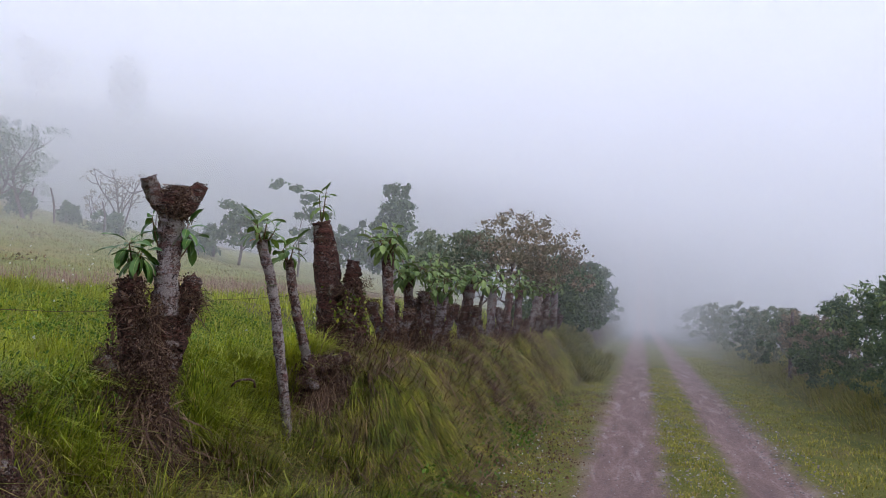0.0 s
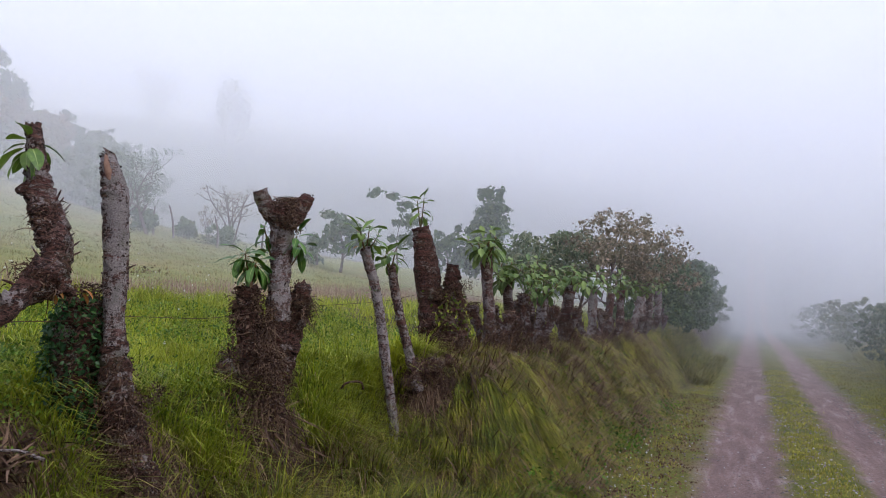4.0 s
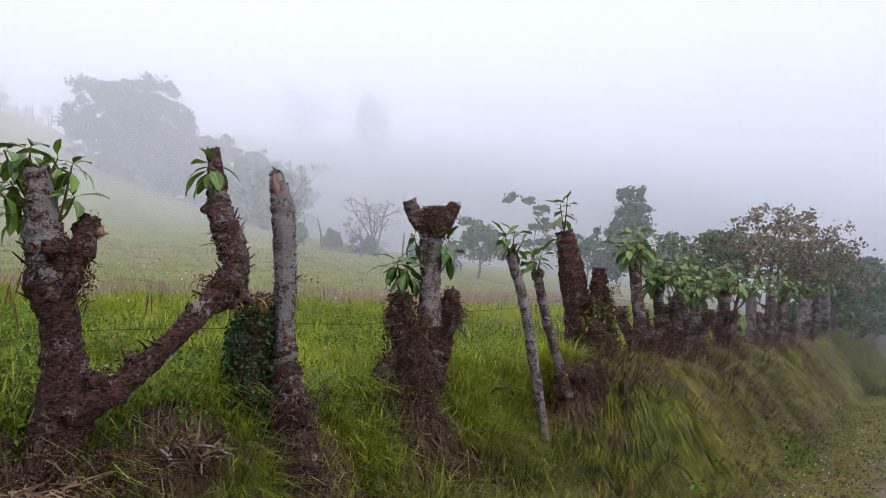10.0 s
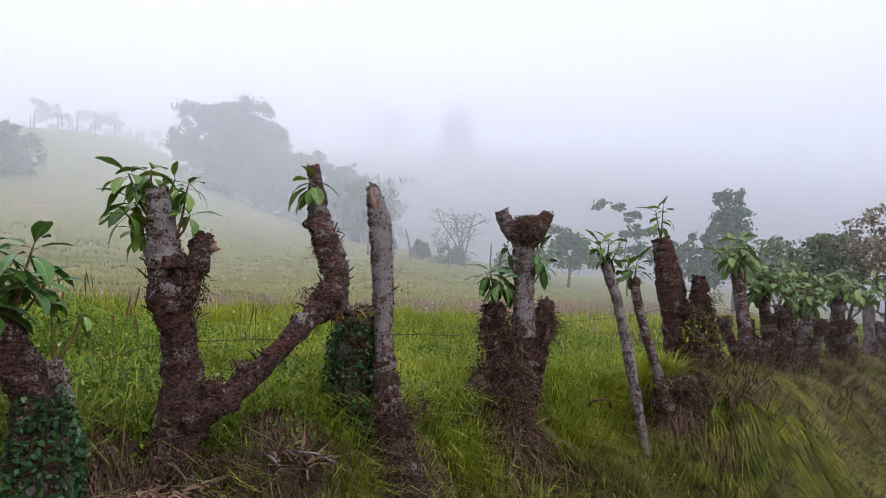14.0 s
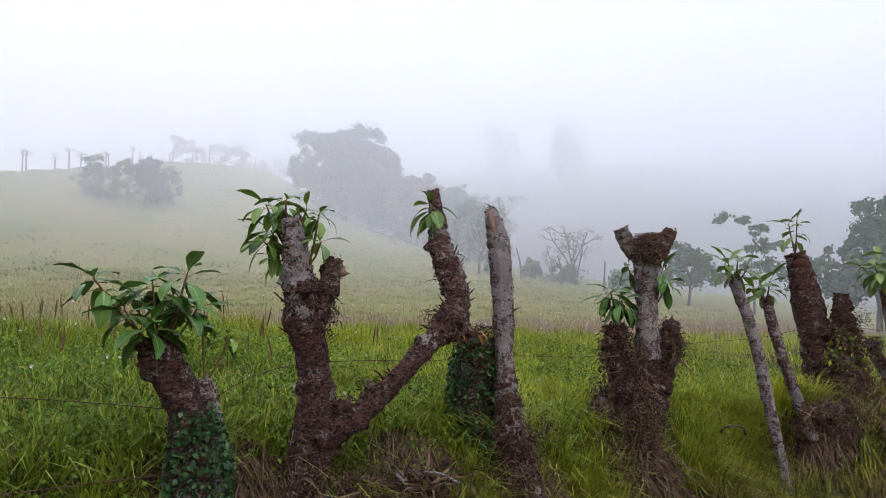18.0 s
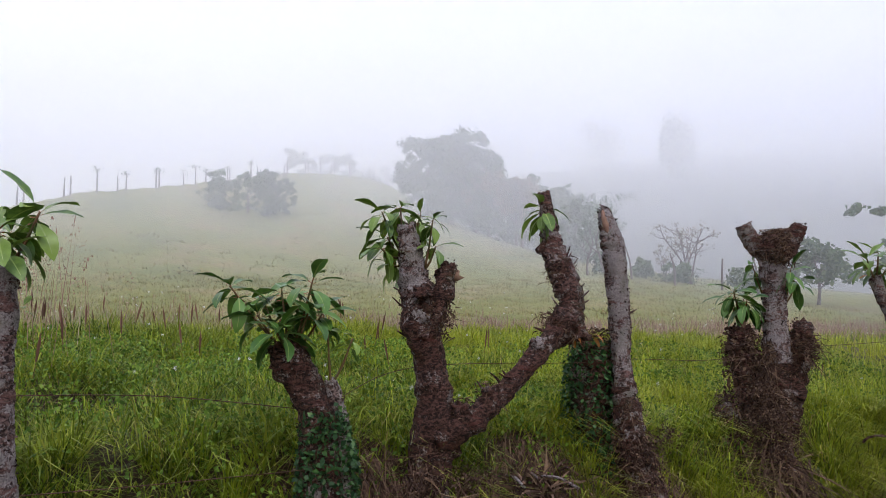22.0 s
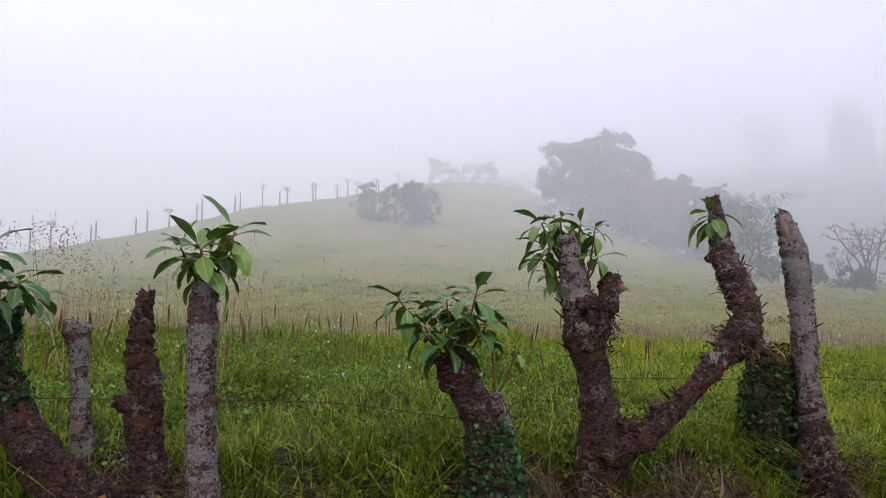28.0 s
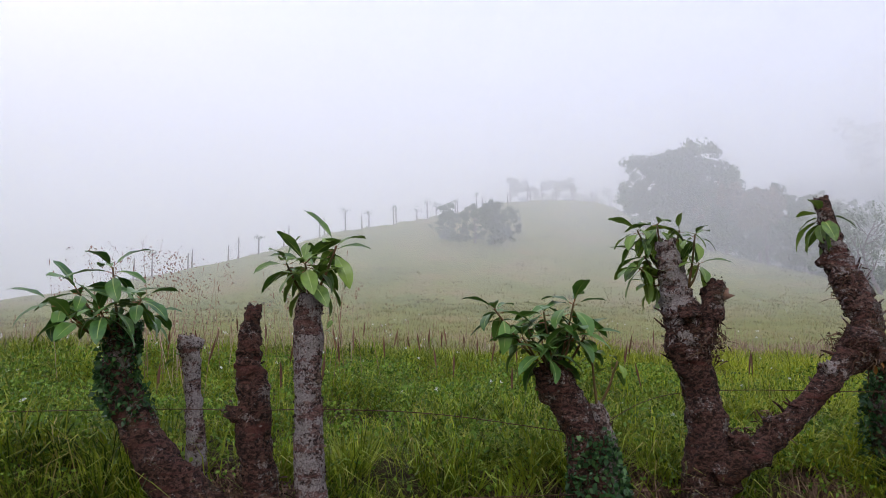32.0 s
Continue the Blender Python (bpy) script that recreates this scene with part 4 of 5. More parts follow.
# two thin trees
THIN = [(-1.88, 5.92, 0.12, 0.052), (-1.90, 5.92, 0.45, 0.05), (-1.99, 5.89, 1.05, 0.05), (-2.08, 5.87, 1.60, 0.052), (-2.19, 5.83, 2.00, 0.056)]
t = fence_tree(THIN[1], "thin leaning lichened fence sapling with a leaf tuft")
stem(t, THIN, BARK_GREY, 12.0)
crown(t, (-2.18, 5.83, 1.97), (-2.18, 5.80, 2.13), 0.15, 4, 7, 0.21, R(35), LEAF, -0.6)
whorl(t, (-2.2, 5.78, 2.02), 2, 0.12, R(36), LEAF_RUST, -1.0, 0)
whorl(t, (-2.11, 5.82, 1.62), 4, 0.09, R(37), LEAF)
THIN2 = [(-1.76, 6.24, 0.7, 0.06), (-1.82, 6.20, 0.95, 0.056), (-1.95, 6.16, 1.44, 0.05), (-2.03, 6.14, 1.85, 0.046)]
t = fence_tree(THIN2[1], "thin dark fence sapling with bright leaves")
stem(t, THIN2, BARK_MIX, 13.0)
for i, (bx, by, bz, br) in enumerate([(-1.78, 6.3, 0.84, 0.12), (-1.7, 6.5, 0.86, 0.13), (-1.6, 6.72, 0.86, 0.14)]):
    burl(t, (bx, by, bz), br, BARK_DARK, 90.0 + i)
root_column(t, [(-1.78, 6.28, 0.88, 0.16), (-1.66, 6.45, 0.86, 0.17), (-1.56, 6.68, 0.84, 0.18), (-1.58, 6.4, 0.7, 0.15)], 420, R(380), 0.2)
crown(t, (-2.03, 6.14, 1.82), (-2.02, 6.1, 1.97), 0.12, 3, 8, 0.22, R(38), LEAF, -0.7)

# thick leaning stump pair
LEAN = [(-1.75, 7.38, 0.4, 0.30), (-1.77, 7.38, 0.80, 0.26), (-1.88, 7.35, 1.32, 0.19), (-1.97, 7.34, 1.93, 0.150), (-2.04, 7.32, 2.30, 0.115)]
t = fence_tree(LEAN[1], "thick leaning fence stump with one leafy shoot")
stem(t, LEAN, BARK_DARK, 14.0)
crown(t, (-2.03, 7.3, 2.28), (-2.02, 7.25, 2.6), 0.08, 2, 8, 0.2, R(39), LEAF, -0.7)
bur(t, (-1.8, 7.3, 1.2), 0.22, 300, R(40))
LEAN2 = [(-1.58, 7.30, 0.4, 0.22), (-1.60, 7.30, 0.92, 0.195), (-1.65, 7.30, 1.45, 0.135), (-1.66, 7.29, 1.90, 0.075)]
t = fence_tree(LEAN2[1], "short shaggy fence stump covered in dry moss")
stem(t, LEAN2, BARK_DARK, 15.0, knob=0.25)
bur(t, (-1.65, 7.28, 1.5), 0.17, 380, R(41))
bur(t, (-1.62, 7.25, 1.05), 0.26, 420, R(42))
leaf_cloud("yellow_fern", t, R(43).normal(0, 0.11, (150, 3)) + np.array([-1.62, 7.1, 1.35]), 0.045, TUFT_GREEN, R(44))
root_column(t, [(-1.66, 7.25, 1.6, 0.15), (-1.64, 7.2, 1.3, 0.22), (-1.7, 7.1, 1.05, 0.3), (-1.85, 7.05, 0.95, 0.25), (-1.6, 6.95, 0.8, 0.3), (-1.5, 6.9, 0.6, 0.22)], 420, R(45), 0.24)

# the trees further along, thinning into the fog
ROW = [
    (-1.24, 7.37, 1.10, 2.00, 0.16, 0.11, 0.28, 1), (-1.09, 8.19, 1.10, 1.70, 0.15, 0.10, 0.24, 1), (-0.80, 8.96, 0.98, 1.52, 0.16, 0.13, 0.30, 1),
    (-0.48, 10.22, 1.05, 1.70, 0.21, 0.17, 0.36, 1), (-0.95, 9.6, 1.05, 1.75, 0.13, 0.10, 0.28, 1), (-0.04, 11.71, 0.77, 1.61, 0.18, 0.14, 0.40, 1),
    (0.25, 12.5, 0.75, 1.55, 0.16, 0.12, 0.34, 0), (0.50, 13.39, 0.65, 1.60, 0.17, 0.13, 0.38, 1), (0.87, 14.76, 0.66, 1.45, 0.2, 0.16, 0.3, 0),
    (1.08, 15.5, 0.6, 1.5, 0.17, 0.13, 0.35, 1), (1.37, 16.32, 0.56, 1.52, 0.2, 0.15, 0.3, 0), (1.72, 17.49, 0.48, 1.57, 0.21, 0.15, 0.3, 1),
]
for i, (x, y, z0, z1, r0, r1, spread, leafy) in enumerate(ROW):
    r = R(100 + i)
    g = gz(x, y)
    t = fence_tree((x, y), "mossy fence tree with drooping leaf tufts" if leafy else "mossy leafless fence stump")
    dx, dy = r.normal(0, 0.06, 2)
    stem(t, [(x, y, min(g, z0) - 0.25, r0 * 0.7), (x, y, z0 + 0.1, r0 * 0.55), (x + dx / 2, y + dy / 2, (z0 + z1) / 2, (r0 + r1) * 0.27), (x + dx, y + dy, z1, r1 * 0.7)], (BARK_MIX, BARK_MIX, BARK_GREY)[i % 3], 20.0 + i, segs=18)
    bur(t, (x, y, z0 + 0.2), 0.11, 200, r)
    bur(t, (x + 0.05, y - 0.06, z0 - 0.02), 0.13, 180, r)
    for s in (-1, 1):
        h = r.uniform(0.25, 0.5)
        ox, oy = s * r.uniform(0.14, 0.24), -s * r.uniform(0.0, 0.2)
        stem(t, [(x, y, z0 - 0.1, 0.1), (x + ox * 0.8, y + oy * 0.8, z0 + h * 0.5, 0.06), (x + ox, y + oy, z0 + h, 0.085)], BARK_MIX, 120.0 + i + s, "side_stump", 0.25, segs=14)
        bur(t, (x + ox, y + oy, z0 + h * 0.9), 0.1, 220, r)
    if i < 8:
        root_column(t, [(x + 0.06, y - 0.08, z0 + 0.05, 0.15), (x + 0.14, y - 0.12, z0 - 0.16, 0.13)], 200, r, 0.2)
    if leafy:
        crown(t, (x + dx, y + dy, z1 - 0.04), (x + dx, y + dy, z1 + 0.16), spread * 0.95, 8, 9, 0.22, r, LEAF_DULL, -1.0, 0.8)

# ---- trees and hedges behind the fence ----
def tree_at(x, y, height, blobs, count, size, mat, label, seed, **more):
    return leafy_tree((x, y, gz(x, y)), height, blobs or ragged(R(seed + 1000)), count, size, mat, label, R(seed), **more)


OPEN_CROWN = [(0, 0, 0.85, 0.22, 0.22, 0.14), (-0.2, 0.1, 0.68, 0.2, 0.2, 0.13), (0.2, -0.1, 0.72, 0.22, 0.2, 0.15), (0.05, 0.15, 0.55, 0.2, 0.2, 0.12), (-0.05, -0.2, 0.6, 0.2, 0.2, 0.14), (0.3, 0.1, 0.5, 0.15, 0.15, 0.1)]
tree_at(0.35, 14.9, 2.75, OPEN_CROWN, 3200, 0.08, FOLIAGE_RUST, "open-crowned tree with browning leaves behind the fence", 50, limbs=9, r0=0.06)
tree_at(1.2, 15.6, 2.7, OPEN_CROWN, 3200, 0.08, FOLIAGE_RUST, "open-crowned tree with browning leaves behind the fence", 51, limbs=9, r0=0.06)
tree_at(-0.9, 15.0, 2.3, OPEN_CROWN, 2600, 0.1, FOLIAGE_PALE, "light-crowned small tree behind the fence", 52, limbs=8, r0=0.05)
tree_at(-0.2, 16.5, 2.5, OPEN_CROWN, 2600, 0.1, FOLIAGE_PALE, "light-crowned small tree behind the fence", 53, limbs=8, r0=0.05)
tree_at(-1.6, 17.5, 2.3, OPEN_CROWN, 2400, 0.1, FOLIAGE_PALE, "light-crowned small tree behind the fence", 54, limbs=7, r0=0.05)
for i, (u, v, h) in enumerate([(18.5, 2.5, 1.9), (20.2, 2.4, 2.1), (22.0, 2.4, 2.4), (24.0, 2.4, 2.6), (26.5, 2.4, 2.7), (29.5, 2.4, 2.8), (33, 2.5, 2.6), (37, 2.5, 2.4), (42, 2.5, 2.5), (48, 2.6, 2.4)]):
    x, y = from_uv(u, v)
    tree_at(x, y, h, ragged(R(60 + i), 16, 0.5, 0.1, 0.9), 8500 if i < 6 else 3500, 0.11, FOLIAGE, "dense dark green hedge bush above the track", 60 + i, limbs=5, r0=0.05, category="bush", name="hedge_bush", group="hedge on the bank")
tree_at(-3.75, 27.6, 4.9, [(0, 0, 0.86, 0.12, 0.12, 0.12), (0, 0, 0.74, 0.15, 0.15, 0.15), (0.01, 0, 0.58, 0.16, 0.16, 0.17), (-0.2, 0, 0.62, 0.1, 0.1, 0.09), (-0.08, 0.05, 0.42, 0.2, 0.2, 0.15), (0.12, 0, 0.36, 0.18, 0.18, 0.12)], 5000, 0.2, FOLIAGE, "dark upright tree in the fog", 80, limbs=5)
tree_at(-8.0, 28.3, 4.6, [(-0.16, 0, 0.85, 0.15, 0.15, 0.08), (0.02, 0, 0.74, 0.12, 0.12, 0.06), (0.12, 0, 0.6, 0.15, 0.15, 0.1), (0.25, 0, 0.45, 0.16, 0.16, 0.12), (0, 0, 0.4, 0.1, 0.1, 0.08)], 1300, 0.2, FOLIAGE, "thin flat-topped tree in the fog", 81, limbs=6, r0=0.05)
tree_at(-10.3, 27.5, 3.0, [(0, 0, 0.75, 0.3, 0.3, 0.18), (0.15, 0, 0.45, 0.35, 0.35, 0.25), (-0.2, 0, 0.5, 0.2, 0.2, 0.2)], 2400, 0.2, FOLIAGE, "bushy small tree in the fog", 82)
tree_at(-5.6, 27.8, 2.9, [(0, 0, 0.65, 0.4, 0.4, 0.25), (0.4, 0, 0.5, 0.35, 0.35, 0.25)], 2400, 0.2, FOLIAGE, "bushy small tree in the fog", 83)
tree_at(-2.2, 26.5, 2.6, [(0, 0, 0.65, 0.5, 0.5, 0.28), (0.5, 0, 0.45, 0.4, 0.4, 0.25)], 2000, 0.2, FOLIAGE, "bushy small tree in the fog", 84)


def bare_tree(x, y, height, seed, label, tufts=0, limbs=7):
    r = R(seed)
    t = thing("bare_tree", (x, y, gz(x, y)), label, "tree")
    ends = branchy(t, (x, y, gz(x, y) - 0.1), height, limbs, r, height * 0.025, BARK_MIX, 0.9)
    if tufts:
        pts = np.concatenate([np.array(e) + r.normal(0, height * 0.05, (tufts, 3)) for e in ends])
        leaf_cloud("crown", t, pts, 0.1, FOLIAGE, r)
    return t


def fan_tree(x, y, height, seed, label, stems=6):
    """Several bare stems fanning out of one foot, their twigs ending in a few dry leaves."""
    r = R(seed)
    g0 = gz(x, y)
    t = thing("bare_tree", (x, y, g0), label, "tree")
    ends = []
    for i in range(stems):
        a = math.pi * (i + 0.5) / stems + (math.pi if i % 2 else 0) * 0.15
        out = math.cos(a) * height * r.uniform(0.28, 0.42)
        deep = r.normal(0, height * 0.15)
        h = height * r.uniform(0.7, 1.0)
        p = np.array([x, y, g0])
        pts = [(*(p + [0.03 * i, 0, -0.1]), height * 0.014), (*(p + [out * 0.3 + r.normal(0, 0.1), deep * 0.4, h * 0.4]), height * 0.011), (*(p + [out * 0.65 + r.normal(0, 0.14), deep * 0.8, h * 0.75]), height * 0.008), (*(p + [out, deep, h]), height * 0.004)]
        v, f = tube(pts, 8, height / 26, 0.15, 0.06, seed=seed + i)
        part("stem", v, f, BARK_MIX, t)
        sp = spline(pts, height / 26)
        for j in range(5):
            q = sp[int(len(sp) * (0.5 + 0.09 * j))]
            e = q[:3] + np.array([r.normal(0, 0.16) * height, r.normal(0, 0.12) * height, r.uniform(0.05, 0.2) * height])
            m = (q[:3] + e) / 2 + np.array([0, 0, -0.02 * height])
            v, f = tube([(*q[:3], height * 0.008), (*m, height * 0.006), (*e, height * 0.003)], 5, height / 16, 0.1, 0.03)
            part("twig", v, f, BARK_MIX, t)
            ends.append(e)
        ends.append(np.array(pts[-1][:3]))
    low = np.array([x, y, g0 + 0.3]) + r.normal(0, 1, (220, 3)) * np.array([0.35, 0.3, 0.22])
    leaf_cloud("undergrowth", t, low, 0.12, FOLIAGE, r)
    pts = np.concatenate([e + r.normal(0, height * 0.035, (7, 3)) for e in ends])
    leaf_cloud("crown", t, pts, 0.13, FOLIAGE_RUST, r)
    return t


fan_tree(-17.8, 31.7, 3.3, 90, "leafless many-stemmed tree in the fog", 7)
fan_tree(-18.9, 31.2, 2.0, 91, "leafless many-stemmed shrub in the fog", 3)
bare_tree(-21.4, 29.8, 3.7, 92, "nearly leafless umbrella tree in the fog", 40, 9)
bare_tree(-22.6, 29.6, 3.0, 93, "nearly leafless umbrella tree in the fog", 30)
for i, (x, y, h) in enumerate([(-20.6, 30.8, 1.7), (-21.6, 30.6, 1.5), (-17.9, 30.4, 1.6), (-15.3, 30.0, 1.5), (-13.4, 29.4, 1.6), (-12.0, 29.0, 1.4)]):
    r = R(400 + i)
    t = thing("field_post", (x, y, gz(x, y)), "weathered wooden fence post at the meadow's edge", "post", "posts at the meadow's edge")
    stem(t, [(x, y, gz(x, y) - 0.2, 0.07), (x + r.normal(0, 0.08), y, gz(x, y) + h * 0.5, 0.06), (x + r.normal(0, 0.15), y, gz(x, y) + h, 0.04)], BARK_MIX, 40.0 + i, "shaft", segs=8)
for i, (x, y, h, w) in enumerate([(-22.2, 30.4, 1.4, 1.2), (-20.4, 31.4, 1.1, 1.0), (-18.2, 31.2, 1.2, 1.0), (-14.2, 30.0, 1.3, 1.1), (-12.6, 28.8, 1.5, 1.2)]):
    tree_at(x, y, h, [(0, 0, 0.5, 0.5 * w, 0.5 * w, 0.4), (0.3 * w, 0, 0.4, 0.4 * w, 0.4 * w, 0.35)], 1100, 0.2, FOLIAGE, "low bush at the meadow's edge", 300 + i, limbs=4, category="bush", name="bush")

# the grove on the hillside and the bush below the crest
GROVE = [(-46.9, 38.6, 7.6, FOLIAGE, 9000), (-45.5, 40.2, 8.6, FOLIAGE, 12000), (-43.8, 41.6, 7.8, FOLIAGE, 11000), (-42.6, 42.0, 6.5, FOLIAGE_RUST, 5000), (-41.0, 44.0, 6.5, FOLIAGE, 6000), (-39.4, 43.0, 6.4, FOLIAGE_RUST, 5000), (-38.2, 45.6, 6.8, FOLIAGE, 6000), (-36.4, 44.4, 6.2, FOLIAGE, 5000), (-34.4, 41.5, 5.4, FOLIAGE, 4400), (-31.5, 39.5, 4.8, FOLIAGE, 3600), (-28.6, 36.5, 4.2, FOLIAGE, 3000), (-53, 51, 7.5, FOLIAGE, 4500), (-49, 53, 7.5, FOLIAGE, 4500), (-57, 55, 8.0, FOLIAGE, 4000), (-45, 55, 7.5, FOLIAGE, 4000), (-40, 53, 7.0, FOLIAGE, 4000), (-37, 50, 6.5, FOLIAGE, 4000)]
for i, (x, y, h, mat, n) in enumerate(GROVE):
    tree_at(x, y, h, ragged(R(110 + i), 18, 0.42, 0.06, 0.95) if mat is FOLIAGE else OPEN_CROWN, n, 0.3, mat, "tall grove tree dim in the fog" if h > 6 else "grove tree dim in the fog", 110 + i, limbs=6, group="grove on the hillside")
tree_at(-44.6, 20.0, 3.6, ragged(R(134), 30, 0.95, 0.0, 0.75, 0.13), 9000, 0.2, FOLIAGE, "spreading bush below the crest", 130, limbs=9, category="bush", name="bush")
tree_at(-45.2, 22.6, 2.6, ragged(R(135), 9, 0.6, 0.15, 0.8), 3000, 0.2, FOLIAGE, "low bush below the crest", 136, limbs=6, category="bush", name="bush")
for i, (u, v, h) in enumerate([(22, 84, 8.5), (28, 88, 9.0), (34, 92, 9.0)]):
    x, y = from_uv(u, v)
    tree_at(x, y, h, None, 2400, 0.5, FOLIAGE, "tree beyond the crest nearly lost in fog", 140 + i)
tree_at(-74.0, 104.0, 10.0, None, 2600, 0.8, FOLIAGE, "great tree nearly lost in the fog", 131)
tree_at(-54.0, 96.0, 10.0, [(0, 0, 0.5, 0.25, 0.25, 0.5), (0, 0, 0.8, 0.18, 0.18, 0.2)], 2200, 0.8, FOLIAGE, "upright tree nearly lost in the fog", 132)

# crest fence: posts, some of them sprouting
for i in range(40):
    k = i / 39
    u = -14 + 46 * k + 0.5 * math.sin(i * 3.7)
    v = 53.4 + 0.65 * u - 0.6
    x, y = from_uv(u, v)
    r = R(500 + i)
    h = 1.35 + r.uniform(-0.3, 0.3)
    g = gz(x, y)
    t = thing("crest_post", (x, y, g), "fence post on the misty crest", "post", "fence on the crest")
    lean = r.normal(0, 0.12)
    stem(t, [(x, y, g - 0.3, 0.075), (x + lean / 2, y, g + h / 2, 0.06), (x + lean, y, g + h, 0.05)], BARK_MIX, 60.0 + i, "shaft", segs=8, ragged=0.0)
    if i % 5 == 1 or 12 < i < 20:
        leaf_cloud("leaf_tuft", t, r.normal(0, 1, (28, 3)) * np.array([0.2, 0.2, 0.1]) + np.array([x + lean, y, g + h + 0.02]), 0.17, FOLIAGE, r)

# hedge on the far side of the track
for i, (u, v, h) in enumerate([(11.0, -4.9, 2.2), (12.8, -4.7, 2.2), (14.6, -4.7, 2.1), (16.2, -4.6, 1.9), (18.2, -4.4, 1.3), (19.4, -4.4, 1.5), (20.4, -4.4, 1.6), (21.5, -4.4, 1.7), (24, -4.4, 1.7), (27, -4.4, 1.9), (30.5, -4.4, 2.0), (35, -4.4, 2.2), (41, -4.4, 2.2), (48, -4.4, 2.3), (56, -4.4, 2.3)]):
    x, y = from_uv(u, v)
    near = i < 4
    mat = FOLIAGE if near else (FOLIAGE_RUST if i in (4, 5) else (FOLIAGE_PALE if i % 3 else FOLIAGE))
    t = tree_at(x, y, h, ragged(R(150 + i), 26, 0.7, 0.0, 0.86, 0.11), 9500 if i < 6 else 4500, 0.075 if near else 0.1, mat, "roadside bush with whorls of long leaves" if near else "dense roadside hedge bush", 150 + i, limbs=5, r0=0.03, category="bush", name="hedge_bush", group="hedge beyond the track")
    if near:
        r = R(170 + i)
        for j in range(22):
            a, b = r.uniform(0, 2 * math.pi), r.uniform(0.0, 1.3)
            p = Vector((x, y, gz(x, y) + h * 0.5)) + Vector((math.cos(a) * math.cos(b) * 1.15, math.sin(a) * math.cos(b) * 1.15, math.sin(b) * 0.95)) * h * 0.52
            whorl(t, p, 7, 0.19, r, LEAF_DULL, -0.7, 0.9)
x, y = from_uv(19.0, -3.75)
t = thing("roadside_post", (x, y, gz(x, y)), "thin wooden post standing in the hedge", "post")
stem(t, [(x, y, gz(x, y) - 0.2, 0.06), (x, y, gz(x, y) + 1.0, 0.055), (x + 0.02, y, gz(x, y) + 1.75, 0.045)], BARK_MIX, 70.0, "shaft", segs=10, ragged=0.0)

# ---- grass ----
# where roots, straw and litter leave little room for grass: along the track, across it, and the half widths
BARE = ((3.7, 2.85, 0.42, 0.5), (2.6, 2.95, 0.42, 0.4), (0.95, 3.25, 0.3, 0.28), (1.87, 3.25, 0.3, 0.22), (5.6, 2.75, 0.22, 0.25), (-0.9, 3.3, 0.35, 0.28), (4.7, 2.3, 0.3, 0.35), (2.1, 2.5, 0.4, 0.3))


def grassy(x, y, r, left=0.12):
    """True where a blade may stand."""
    u, v = road_uv(x, y)
    ok = np.ones(len(x), bool)
    for cu, cv, ru, rv in BARE:
        inside = ((u - cu) / ru) ** 2 + ((v - cv) / rv) ** 2 < 1
        ok &= ~inside | (r.random(len(x)) < left)
    return ok


def blades(name, x, y, height, width, mat, r, flow=None, flop=0.5, label="", lift=0.0):
    """Bent grass blades, five corners each; flow is the way in which they hang."""
    ok = grassy(x, y, r)
    if flow is not None and np.ndim(flow) == 2:
        flow = flow[ok]
    if np.ndim(height):
        height = height[ok]
    x, y = x[ok], y[ok]
    n = len(x)
    z = ground_z(x, y) - 0.01 + lift
    a = r.uniform(0, 2 * math.pi, n)
    d = np.stack([np.cos(a), np.sin(a)], 1)
    if flow is not None:
        d = d * 0.75 + np.asarray(flow)
        d /= np.linalg.norm(d, axis=1)[:, None] + 1e-6
    s = np.stack([-d[:, 1], d[:, 0]], 1)
    h = height * r.uniform(0.45, 1.25, n)
    w = width * r.uniform(0.6, 1.3, n)
    f = flop * r.uniform(0.3, 1.6, n)
    base = np.stack([x, y, z], 1)

    def ring(k, ww):
        reach = h * f * k ** 1.7
        up = h * (k - 0.55 * np.clip(f, 0, 1.4) * k ** 2.6)
        c = base + np.concatenate([d * reach[:, None], up[:, None]], 1)
        o = np.concatenate([s * (w * ww)[:, None], np.zeros((n, 1))], 1)
        return c - o, c + o

    a0, b0 = ring(0.0, 0.5)
    a1, b1 = ring(0.6, 0.42)
    tip, _ = ring(1.0, 0.0)
    v = np.stack([a0, b0, a1, b1, tip], 1).reshape(-1, 3)
    o = np.arange(n)[:, None] * 5
    tris = np.concatenate([o + [0, 1, 3], o + [0, 3, 2], o + [2, 3, 4]], 1).reshape(-1, 3)
    ob = fast_mesh(name, v, tris, mat)
    return tagged(ob, label, "grass", kind="stuff")


